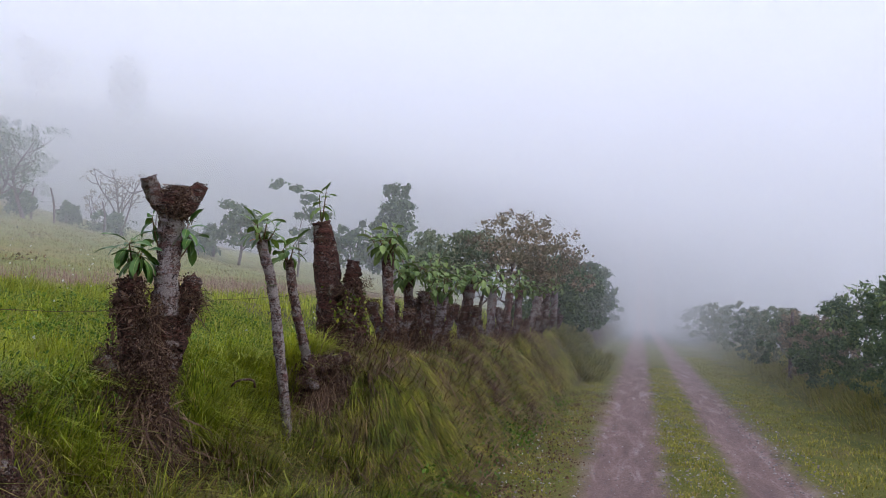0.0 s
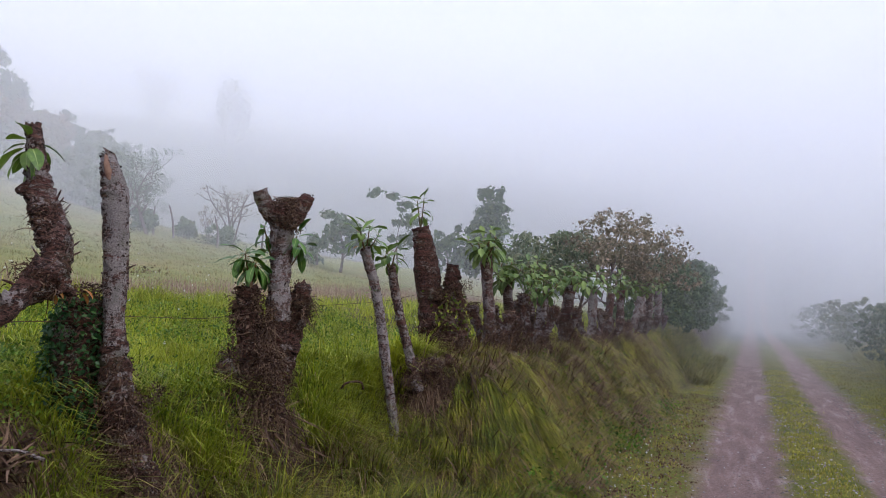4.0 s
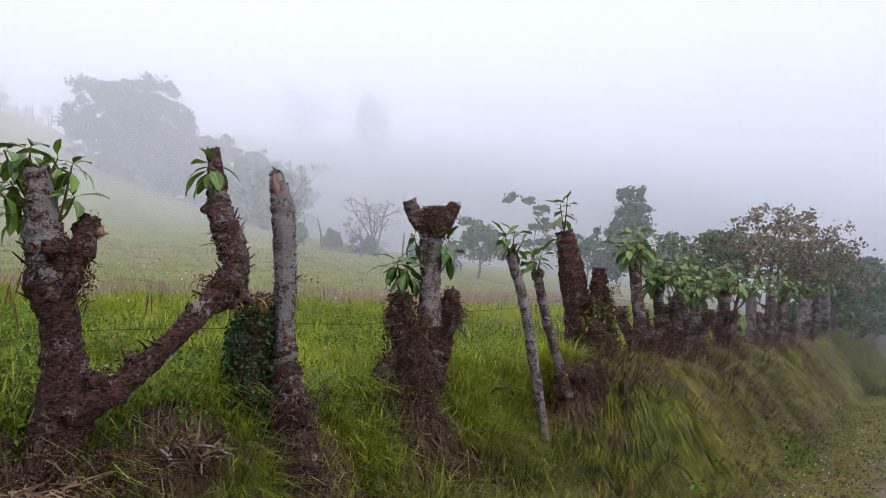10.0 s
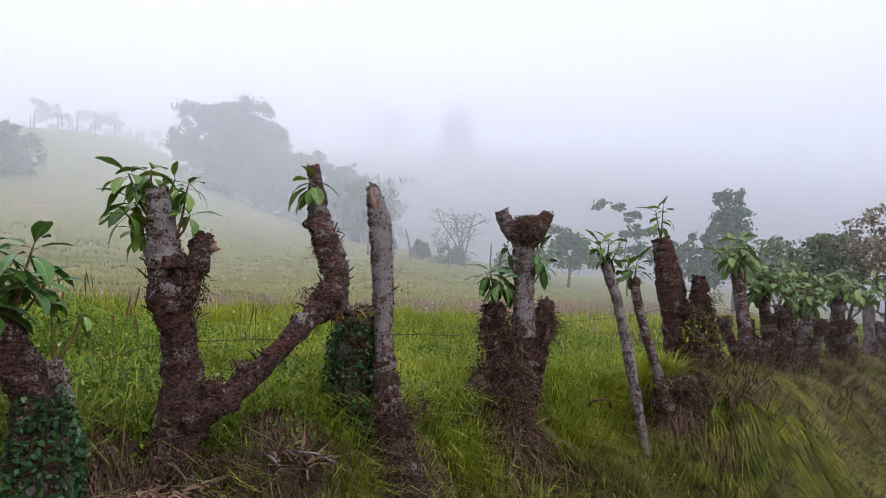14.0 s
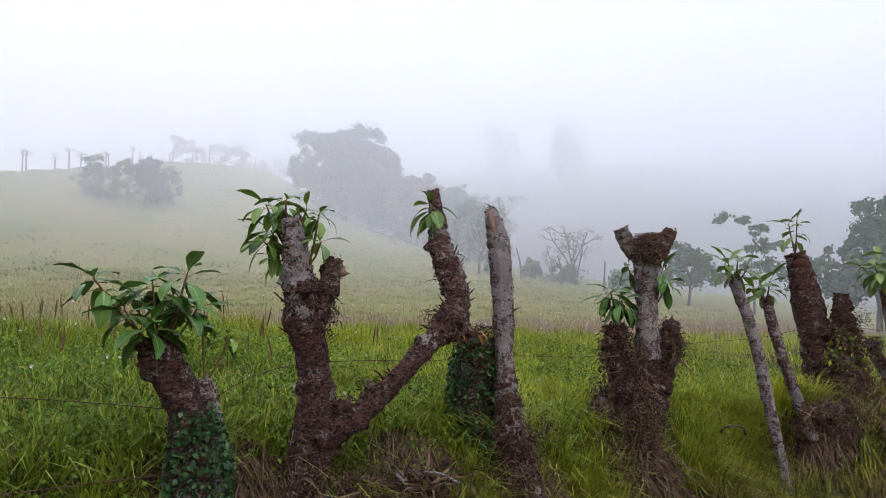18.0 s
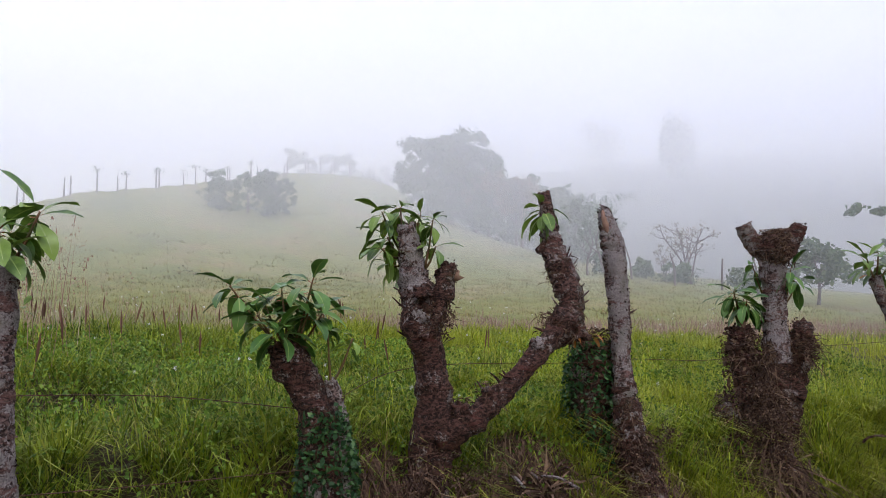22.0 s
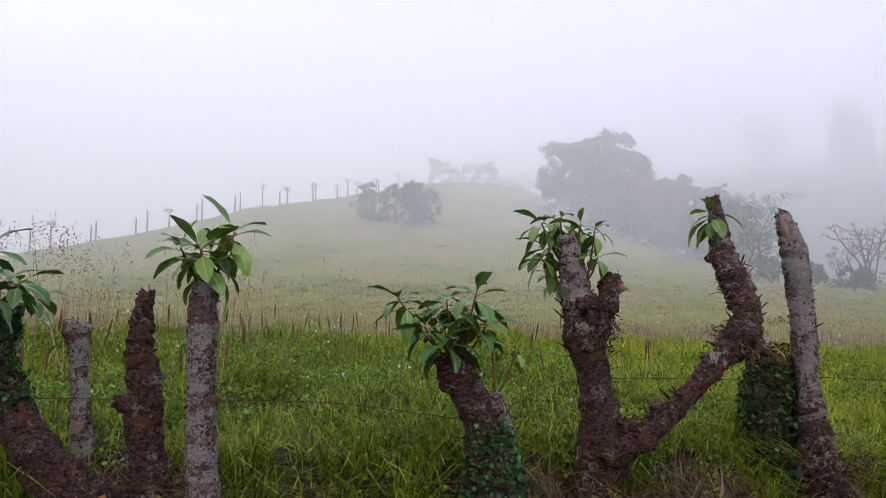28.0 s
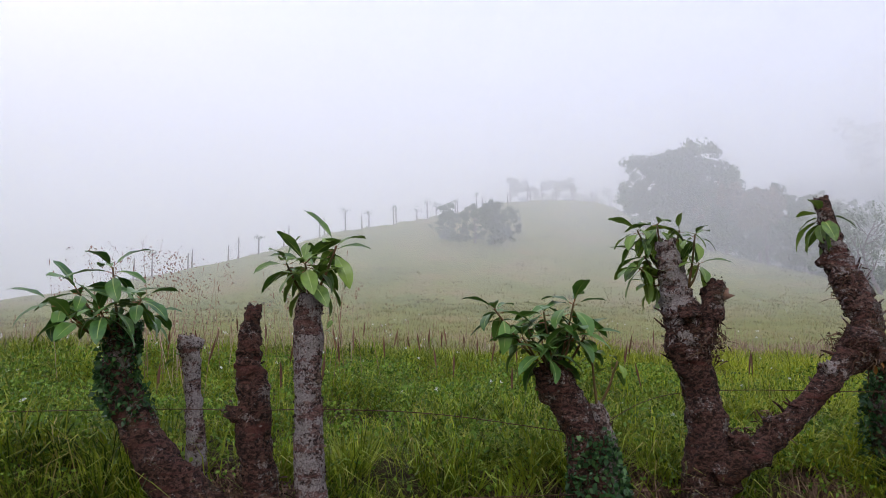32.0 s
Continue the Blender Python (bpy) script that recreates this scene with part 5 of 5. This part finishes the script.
def drape(name, tussocks, per, u0, u1, v0, v1, length, width, mat, r, label, spread=0.05, stray=0.5, at=None):
    """Tussocks of long blades combed down the bank, each lying over the ground below it."""
    if at is None:
        cu, cv = r.uniform(u0, u1, tussocks), r.uniform(v0, v1, tussocks)
        cx, cy = from_uv(cu, cv)
        ok = grassy(cx, cy, r)
        cx, cy = cx[ok], cy[ok]
        tussocks = len(cx)
    else:
        cx, cy = at
        tussocks = len(cx)
    n = tussocks * per
    size = np.repeat(r.uniform(0.65, 1.3, tussocks), per)
    turn = np.repeat(r.normal(0, stray, tussocks), per) + r.normal(0, 0.38, n)
    x = np.repeat(cx, per) + r.normal(0, spread, n) * size
    y = np.repeat(cy, per) + r.normal(0, spread, n) * size
    way = math.atan2(-DX, DY) + turn
    d = np.stack([np.cos(way), np.sin(way)], 1)
    s = np.stack([-d[:, 1], d[:, 0]], 1)
    ln = length * size * r.uniform(0.5, 1.2, n)
    rise = r.uniform(0.35, 1.1, n)
    fall = rise + r.uniform(0.2, 0.75, n)
    w = width * r.uniform(0.6, 1.3, n)
    base = np.stack([x, y, ground_z(x, y) - 0.01], 1)
    rows = []
    for k, ww in ((0.0, 0.5), (0.3, 0.5), (0.6, 0.42), (0.85, 0.26), (1.0, 0.0)):
        c = base[:, :2] + d * (ln * (0.2 * k + 0.5 * k ** 1.5))[:, None]
        z = np.maximum(base[:, 2] + ln * (rise * k - fall * k * k), ground_z(c[:, 0], c[:, 1]) + 0.012)
        c = np.concatenate([c, z[:, None]], 1)
        o = np.concatenate([s * (w * ww)[:, None], np.zeros((n, 1))], 1)
        rows += [c - o, c + o] if ww else [c]
    v = np.stack(rows, 1).reshape(-1, 3)
    o = np.arange(n)[:, None] * 9
    tris = np.concatenate([o + q for q in ([0, 1, 3], [0, 3, 2], [2, 3, 5], [2, 5, 4], [4, 5, 7], [4, 7, 6], [6, 7, 8])], 1).reshape(-1, 3)
    return tagged(fast_mesh(name, v, tris, mat), label, "grass", kind="stuff")


def scatter(n, u0, u1, v0, v1, r, tufts=0, spread=0.05, bias=1.0):
    u = u0 + (u1 - u0) * r.random(n) ** bias
    v = r.uniform(v0, v1, n)
    if tufts:
        k = r.integers(0, tufts, n)
        cu, cv = u0 + (u1 - u0) * r.random(tufts) ** bias, r.uniform(v0, v1, tufts)
        u, v = cu[k] + r.normal(0, spread, n), cv[k] + r.normal(0, spread, n)
    return from_uv(u, v)


g = R(900)
DOWN = np.array([DY, -DX]) * 0.9
x, y = scatter(22000, 9.0, 24.0, 2.4, 8.5, g, 2600, 0.09)
blades("field_grass", x, y, 0.24, 0.012, GRASS, g, None, 0.6, "lush pasture grass further along the fence")
x, y = scatter(5000, -3.0, 3.6, 1.5, 3.2, g, 260, 0.045)
blades("bank_grass", x, y, 0.22, 0.006, GRASS_DEEP, g, DOWN, 0.9, "lush grass on the bank between the trees")


def tuft_grass(tufts, per, u0, u1, v0, v1, height, width, mat, r, label, bias=1.0, spread=0.03, flop=0.85, hang=0.6, name="bank_grass"):
    """Separate tufts whose blades fan out and hang down the bank."""
    cu, cv = u0 + (u1 - u0) * r.random(tufts) ** bias, r.uniform(v0, v1, tufts)
    size = np.repeat(r.uniform(0.6, 1.3, tufts), per)
    a = r.uniform(0, 2 * math.pi, tufts * per)
    ring = r.random(tufts * per) ** 0.5
    cx, cy = from_uv(np.repeat(cu, per), np.repeat(cv, per))
    out = np.stack([np.cos(a), np.sin(a)], 1)
    x, y = cx + out[:, 0] * ring * spread * 2 * size, cy + out[:, 1] * ring * spread * 2 * size
    blades(name, x, y, height * size, width, mat, r, out * 0.8 + DOWN * hang, flop, label)


tuft_grass(1350, 38, -3.5, 3.0, 3.0, 8.0, 0.27, 0.0064, GRASS_DEEP, g, "deep green pasture grass behind the fence", 1.0, 0.042, 1.05, 0.15, "field_grass")
tuft_grass(1700, 38, 1.2, 8.0, 3.0, 8.0, 0.27, 0.0064, GRASS, g, "lush long pasture grass behind the fence", 1.0, 0.042, 1.05, 0.15, "field_grass")
x, y = scatter(22000, -3.5, 2.5, 2.9, 8.5, g)
blades("field_grass", x, y, 0.17, 0.0055, GRASS_DEEP, g, None, 0.8, "deep green pasture grass behind the fence")
x, y = scatter(27000, 2.0, 9.0, 2.9, 8.5, g)
blades("field_grass", x, y, 0.17, 0.0055, GRASS, g, None, 0.8, "lush long pasture grass behind the fence")
x, y = scatter(24000, 2.0, 12.0, 1.4, 3.4, g, 2400, 0.04)
blades("bank_grass", x, y, 0.16, 0.009, BANK_GRASS, g, DOWN * 0.5, 0.8, "short grass between the tufts of the bank")
drape("bank_grass", 980, 60, 5.1, 10.0, 1.5, 2.9, 0.3, 0.0052, TUFT_BRIGHT, g, "bright yellow-green grass tussocks hanging down the bank", 0.045)
drape("bank_grass", 380, 60, 4.7, 10.0, 1.5, 2.9, 0.32, 0.0055, TUFT_GREEN, g, "green grass tussocks hanging down the bank", 0.045)
drape("bank_grass", 260, 60, 4.5, 10.0, 1.45, 2.7, 0.34, 0.0055, TUFT_OLIVE, g, "olive and withered grass tussocks low on the bank", 0.045)
drape("bank_grass", 420, 55, 10.0, 17.0, 1.5, 2.8, 0.42, 0.011, TUFT_BRIGHT, g, "yellow-green grass tussocks along the roadside bank", 0.06)
drape("bank_grass", 200, 55, 10.0, 18.0, 1.4, 2.6, 0.4, 0.011, TUFT_OLIVE, g, "withered grass tussocks along the roadside bank", 0.06)
tuft_grass(120, 70, 16.0, 24.0, 1.1, 2.7, 0.45, 0.015, TUFT_BRIGHT, g, "yellow-green grass tufts along the roadside bank")
tuft_grass(150, 70, 1.6, 5.2, 1.5, 3.2, 0.36, 0.0075, TUFT_GREEN, g, "green grass tufts on the bank by the fence trees")
tuft_grass(80, 70, 2.2, 5.2, 1.9, 3.2, 0.36, 0.0066, TUFT_BRIGHT, g, "bright grass tufts on the bank by the fence trees")
tuft_grass(190, 65, -2.6, 2.6, 2.7, 3.6, 0.3, 0.0068, GRASS_DEEP, g, "deep green grass tufts between the fence trees")
tuft_grass(150, 65, 2.2, 6.2, 2.95, 3.6, 0.3, 0.0068, GRASS, g, "lush green grass tufts between the fence trees")
x, y = scatter(26000, -9.0, -3.4, 1.5, 8.0, g, 1800, 0.06)
blades("field_grass", x, y, 0.22, 0.009, GRASS_DEEP, g, None, 1.1, "lush grass on and above the bank")
drape("dead_grass", 150, 55, -1.5, 5.4, 1.6, 3.0, 0.36, 0.0055, STRAW, g, "withered brown grass hanging before the fence trees", 0.06)
drape("dead_grass", 110, 55, -1.5, 5.2, 1.6, 3.0, 0.32, 0.006, ROOTS, g, "dark dry roots and rotten grass on the bank", 0.06)
tuft_grass(150, 60, -1.5, 4.9, 1.6, 3.0, 0.32, 0.006, TUFT_OLIVE, g, "olive grass tufts before the fence trees")
x, y = scatter(12000, 16.0, 24.0, 0.9, 2.9, g, 400, 0.07)
blades("bank_grass", x, y, 0.4, 0.018, BANK_GRASS, g, DOWN, 0.85, "long grass hanging down the roadside bank")
x, y = scatter(10000, -3.0, 14.0, 1.4, 3.0, g, 300, 0.07)
blades("dead_grass", x, y, 0.36, 0.01, STRAW, g, DOWN, 1.1, "withered brown grass hanging from the bank")
x, y = scatter(26000, -5.0, 20.0, 0.75, 1.6, g, 1200, 0.07)
blades("verge_grass", x, y, 0.05, 0.007, VERGE, g, None, 0.7, "short trodden grass on the verge")
x, y = scatter(18000, -5.0, 22.0, -0.9, -0.38, g, 720, 0.07)
blades("median_grass", x, y, 0.055, 0.008, VERGE, g, None, 0.7, "short grass strip between the wheel ruts")
x, y = scatter(34000, -5.0, 30.0, -4.0, -1.9, g, 3600, 0.08)
blades("verge_grass", x, y, 0.07, 0.011, VERGE, g, None, 0.7, "short grass beside the track")
x, y = scatter(12000, 8.0, 30.0, -5.0, -3.5, g, 900, 0.12)
blades("bank_grass", x, y, 0.4, 0.012, VERGE, g, -DOWN, 0.9, "long grass below the hedge")
x, y = scatter(70000, -14.0, 24.0, 8.0, 26.0, g, 14000, 0.14)
blades("meadow_grass", x, y, 0.11, 0.014, MEADOW, g, None, 0.6, "pale grazed meadow grass with seed heads")
x, y = scatter(40000, -25.0, 40.0, 22.0, 60.0, g, 7000, 0.3)
blades("meadow_grass", x, y, 0.13, 0.035, MEADOW, g, None, 0.6, "pale meadow grass on the hillside")

x, y = scatter(12000, 3.0, 24.0, 7.6, 11.5, g, 2400, 0.12)
blades("dry_grass", x, y, 0.3, 0.006, SEED, g, None, 0.5, "tall pinkish dry grass along the field's edge")
x, y = scatter(4500, -8.0, 3.5, 7.6, 10.5, g, 900, 0.12)
blades("dry_grass", x, y, 0.26, 0.005, SEED_PALE, g, None, 0.5, "thin straw-coloured grass along the field's edge")

# ---- dry root curtains below the fence trees ----
spots = [(-2.52, 4.62), (-2.66, 3.3), (-3.0, 2.1), (-2.2, 5.2), (-1.9, 5.8), (-1.7, 6.8), (-1.45, 7.2), (-1.1, 8.0), (-0.8, 8.8), (-0.5, 9.9), (-0.1, 11.5), (0.4, 13.2), (0.9, 14.6), (1.4, 16.2)]
for i, (sx, sy) in enumerate(spots):
    r = R(700 + i)
    n = 12
    k = r.random(n) * 0.5
    at = sx + r.normal(0, 0.14, n) + k * DY, sy + r.normal(0, 0.18, n) - k * DX
    drape("root_curtain", n, 30, 0, 0, 0, 0, 0.42, 0.008 + 0.0006 * i, ROOTS if i % 3 else STRAW, r, "dry brown roots and straw hanging from the bank", 0.05, 0.3, at)
for i, (cu, cv, ru, rv) in enumerate(BARE):
    r = R(760 + i)
    a, k = r.uniform(0, 2 * math.pi, 34), r.random(34) ** 0.5
    at = from_uv(cu + ru * k * np.cos(a), cv + rv * k * np.sin(a))
    drape("root_curtain", 34, 40, 0, 0, 0, 0, 0.3, 0.005, ROOTS, r, "dark dry roots and rotten grass on the bank", 0.05, 0.8, at)
    a, k = r.uniform(0, 2 * math.pi, 18), r.random(18) ** 0.5
    at = from_uv(cu + ru * k * np.cos(a), cv + rv * k * np.sin(a))
    drape("dead_grass", 18, 36, 0, 0, 0, 0, 0.32, 0.0045, STRAW, r, "withered straw lying on the bank", 0.05, 0.8, at)
    a, k = r.uniform(0, 2 * math.pi, 1500), r.random(1500) ** 0.5
    x, y = from_uv(cu + ru * k * np.cos(a), cv + rv * k * np.sin(a))
    pts = np.stack([x, y, ground_z(x, y) + r.uniform(0.0, 0.04, 1500)], 1)
    tagged(leaf_cloud("root_litter", None, pts, 0.022, ROOTS, r), "crumbled bark and root litter on the bank", "litter")
r = R(720)
t = thing("twig_heap", (-3.02, 2.84, gz(-3.02, 2.84)), "heap of broken twigs and dry roots in the grass", "twigs")
strands("root_mass", t, (-3.02, 2.84, gz(-3.02, 2.84) + 0.06), (0.13, 0.16, 0.03), 300, 0.2, ROOTS, r, 0.2, 0.008)
for j in range(6):
    a = r.uniform(0, 6.28)
    p = Vector((-3.02, 2.84, gz(-3.02, 2.84) + 0.1)) + Vector((r.normal(0, 0.1), r.normal(0, 0.1), 0))
    q = Vector((math.cos(a), math.sin(a), r.uniform(-0.2, 0.5))) * 0.1
    v, f = tube([(*(p - q), 0.008), (*(p + Vector((0, 0, 0.02))), 0.008), (*(p + q), 0.005)], 8, 0.03, 0.1, 0.1, seed=j)
    part("stick", v, f, (CUT_WOOD, BARK_GREY, BARK_MIX)[j % 3], t)

# ---- tall seed stalks, flowers and clover ----
def stalks(name, x, y, height, head, mat, r, label):
    """Thin stalks with a slim seed head, joined."""
    n = len(x)
    z = ground_z(x, y)
    h = height * r.uniform(0.6, 1.2, n)
    lean = r.normal(0, 0.12, (n, 2)) * h[:, None]
    verts, tris = [], []
    for i in range(n):
        b = np.array([x[i], y[i], z[i]])
        tip = b + np.array([lean[i, 0], lean[i, 1], h[i]])
        up = (tip - b) / h[i]
        for w, p, q in ((0.002, b, tip), (0.006 * head, tip - up * 0.11 * head, tip)):
            for s in (np.array([1, 0, 0]), np.array([0, 1, 0])):
                k = len(verts)
                m = p * 0.45 + q * 0.55
                verts += [p - s * w * 0.5, p + s * w * 0.5, m + s * w, q, m - s * w]
                tris += [(k, k + 1, k + 2), (k, k + 2, k + 4), (k + 4, k + 2, k + 3)]
    return tagged(fast_mesh(name, verts, tris, mat), label, "grass", kind="stuff")


r = R(730)
x, y = scatter(70, -2.0, 3.0, 4.8, 8.6, r)
stalks("seed_stalks", x, y, 0.42, 1.7, SPIKE, r, "brown plantain-like seed stalks above the grass")
x, y = scatter(800, -6.0, 22.0, 6.8, 9.6, r, 160, 0.25)
stalks("seed_stalks", x, y, 0.42, 0.5, SEED, r, "pinkish dry seed grass at the meadow's edge")
x, y = scatter(75, -2.7, -0.2, 4.8, 6.8, r, 34, 0.15)
stalks("plume_grass", x, y, 0.9, 0.5, SEED, r, "tall pink plume grass behind the stumps")
lean = r.normal(0, 0.07, (len(x), 2))
rise = r.uniform(0.62, 1.02, len(x))
tips = np.stack([x + lean[:, 0], y + lean[:, 1], ground_z(x, y) + rise], 1)
pts = np.repeat(tips, 20, 0) + r.normal(0, 1, (len(x) * 20, 3)) * np.array([0.022, 0.022, 0.07])
tagged(leaf_cloud("plume_heads", None, pts, 0.019, SEED, r), "airy pink plumes of tall grass", "grass")
x, y = scatter(1300, -10.0, 20.0, 8.5, 20.0, r, 500, 0.3)
stalks("seed_stalks", x, y, 0.22, 0.6, SEED_PALE, r, "pale seed heads over the meadow")


def flower_heads(name, x, y, lift, size, mat, r, label):
    p = np.stack([x, y, ground_z(x, y) + lift], 1)
    pts = np.repeat(p, 14, 0) + r.normal(0, size * 0.3, (len(p) * 14, 3))
    ob = leaf_cloud(name, None, pts, size * 0.7, mat, r)
    return tagged(ob, label, "flowers")


x, y = scatter(70, -3.0, 9.0, 3.3, 7.5, r)
flower_heads("clover_flowers", x, y, 0.17, 0.018, WHITE_PETAL, r, "scattered white clover heads in the grass")
x, y = scatter(170, -12.0, 16.0, 8.0, 20.0, r)
flower_heads("meadow_flowers", x, y, 0.16, 0.03, WHITE_PETAL, r, "tiny white flowers over the meadow")
x, y = scatter(14000, 1.5, 8.0, 3.2, 6.2, r, 260, 0.13)
x2, y2 = scatter(26000, -3.4, 2.4, 3.1, 6.4, r, 260, 0.16)
x, y = np.concatenate([x, x2]), np.concatenate([y, y2])
pts = np.stack([x, y, ground_z(x, y) + r.uniform(0.05, 0.21, len(x))], 1)
tagged(leaf_cloud("clover_leaves", None, pts, 0.027, CLOVER, r), "clover leaves among the grass", "clover")
x, y = scatter(60, 3.5, 9.0, 1.0, 1.7, r)
flower_heads("verge_flowers", x, y, 0.05, 0.014, WHITE_PETAL, r, "small white flowers on the verge")

# ---- barbed wire ----
def wire_strand(pts, label):
    t = thing("barbed_wire", pts[0], label, "wire", "wires of the fence")
    v, f = tube([(*p, 0.0015) for p in pts], 5, 0.06, 0, 0, True)
    part("strand", v, f, WIRE, t)
    rings = spline([(*p, 0.0) for p in pts], 0.16)
    verts, tris = [], []
    for i, q in enumerate(rings):
        for s in (1, -1):
            k = len(verts)
            o = Vector((0.3 * s, math.sin(i * 2.1), math.cos(i * 2.1))).normalized() * 0.014
            c = Vector(q[:3])
            verts += [c - o - Vector((0, 0, 0.0015)), c + o, c - o + Vector((0, 0, 0.0015)), c + Vector((0.0015, 0, 0))]
            tris += [(k, k + 1, k + 2), (k, k + 3, k + 1)]
    root = Vector(pts[0])
    fast_mesh("barb", [tuple(p - root) for p in verts], tris, WIRE, t)["kind"] = "stuff"


wire_strand([(-4.9, -1.6, 1.46), (-3.86, -0.18, 1.5), (-3.55, 0.2, 1.5), (-3.2, 0.48, 1.52), (-3.3, 1.0, 1.46), (-3.2, 1.62, 1.35)], "sagging rusty barbed wire on the fence trees")
wire_strand([(-3.2, 1.62, 1.35), (-3.25, 2.2, 1.5), (-2.95, 3.2, 1.48), (-2.72, 3.4, 1.5), (-2.62, 4.1, 1.46), (-2.45, 4.85, 1.5), (-2.05, 5.9, 1.53), (-1.75, 7.2, 1.6), (-1.1, 8.1, 1.5), (-0.5, 10.1, 1.45)], "rusty barbed wire strung between the fence trees")
wire_strand([(-4.9, -1.6, 1.12), (-3.8, -0.1, 1.16), (-3.24, 0.5, 1.18), (-3.1, 1.6, 1.12), (-3.05, 2.25, 1.1)], "lower rusty barbed wire of the fence")
v, f = tube([(-2.19, 5.33, 0.84, 0.009), (-2.16, 5.35, 0.88, 0.009), (-2.1, 5.41, 0.89, 0.009), (-2.06, 5.46, 0.875, 0.009), (-2.05, 5.47, 0.82, 0.01)], 8, 0.03, 0.1, 0.05)
t = thing("bent_twig", (-2.12, 5.4, gz(-2.12, 5.4)), "bent dark twig sticking out of the bank", "twig")
part("twig", v, f, BARK_DARK, t)

# ---- loose stones on the track ----
def stones(n, u0, u1, v0, v1, size, r, label, bias=1.6):
    u = u0 + (u1 - u0) * r.random(n) ** bias
    v = r.uniform(v0, v1, n)
    x, y = from_uv(u, v)
    z = ground_z(x, y)
    base = np.array([(1, 0, 0), (-1, 0, 0), (0, 1, 0), (0, -1, 0), (0, 0, 0.7), (0, 0, -0.6)])
    tri = np.array([(0, 2, 4), (2, 1, 4), (1, 3, 4), (3, 0, 4), (2, 0, 5), (1, 2, 5), (3, 1, 5), (0, 3, 5)])
    s = size * r.uniform(0.4, 1.5, n) ** 1.5
    p = base[None] * s[:, None, None] * r.uniform(0.6, 1.3, (n, 6, 1)) + np.stack([x, y, z + s * 0.15], 1)[:, None]
    ob = fast_mesh("gravel", p.reshape(-1, 3), (tri[None] + np.arange(n)[:, None, None] * 6).reshape(-1, 3), STONE)
    return tagged(ob, label, "gravel", kind="stuff")


r = R(740)
stones(1500, 4.5, 20, -0.95, -0.25, 0.012, r, "loose gravel along the middle of the track")
stones(1700, 4.5, 20, -2.1, -1.5, 0.012, r, "loose gravel beside the wheel rut")
stones(2600, 4.5, 20, -1.7, 0.55, 0.008, r, "small loose stones in the wheel ruts")
stones(800, 4.5, 16, 0.45, 1.4, 0.011, r, "small stones on the verge")

# ---- ferns, litter and weeds ----
def fern(x, y, z, fronds, length, mat, seed, label):
    r = R(seed)
    t = thing("fern", (x, y, z), label, "fern")
    for j in range(fronds):
        a = j * 2.4 + r.uniform(-0.3, 0.3)
        d = Vector((math.cos(a), math.sin(a), 0))
        s = Vector((-math.sin(a), math.cos(a), 0))
        verts, faces = [], []
        for i in range(11):
            k = i / 10
            c = Vector((x, y, z)) + d * length * k + Vector((0, 0, length * (0.75 * k - 0.8 * k * k)))
            w = length * 0.26 * (1 - k) * (0.35 + min(1, k * 4))
            step = d * length * 0.045
            for side in (-1, 1):
                n = len(verts)
                verts += [c - step, c + step, c + s * side * w + step * 1.2 + Vector((0, 0, -0.2 * w))]
                faces.append((n, n + 1, n + 2))
        part("frond", verts, faces, mat, t, shade=False)


FERN = island_material("fern_green", [(0, (0.07, 0.13, 0.02)), (0.6, (0.14, 0.22, 0.03)), (1, (0.28, 0.28, 0.05))], 0.7, 0.25)
fern(-2.6, 3.28, gz(-2.6, 3.28) + 0.05, 7, 0.2, FERN, 800, "small yellow-green fern at the tree's foot")
fern(-2.5, 3.12, gz(-2.5, 3.12) + 0.03, 6, 0.16, FERN, 801, "small yellow-green fern on the bank")
fern(-3.35, 0.22, gz(-3.35, 0.22) + 0.05, 7, 0.2, FERN, 802, "small yellowing fern among the stumps")
fern(-3.3, -0.05, gz(-3.3, -0.05) + 0.05, 6, 0.17, FERN, 803, "small yellowing fern among the stumps")
fern(-3.0, 1.38, gz(-3.0, 1.38) + 0.06, 6, 0.14, FERN, 804, "small fern by the ivy-grown tree")
r = R(810)
x, y = scatter(30, -14.0, 26.0, 14.0, 52.0, r)
pts = np.concatenate([np.array([a, b, float(ground_z(a, b)) + 0.1]) + r.normal(0, 1, (70, 3)) * np.array([0.35, 0.35, 0.1]) for a, b in zip(x, y)])
tagged(leaf_cloud("meadow_weeds", None, pts, 0.09, TUFT_OLIVE, r), "low weed tufts dotted over the meadow", "weeds")
x, y = scatter(5000, 3.5, 14.0, 0.6, 1.75, r, 500, 0.1)
pts = np.stack([x, y, ground_z(x, y) + r.uniform(0.0, 0.04, len(x))], 1)
tagged(leaf_cloud("verge_litter", None, pts, 0.03, STRAW, r), "dry leaf litter and moss along the verge", "litter")
x, y = scatter(5200, 3.0, 12.0, 1.25, 1.9, r, 160, 0.12)
pts = np.stack([x, y, ground_z(x, y) + r.uniform(0.02, 0.2, len(x))], 1)
tagged(leaf_cloud("bank_weeds", None, pts, 0.04, CLOVER, r), "low leafy weeds at the bank's foot", "weeds")
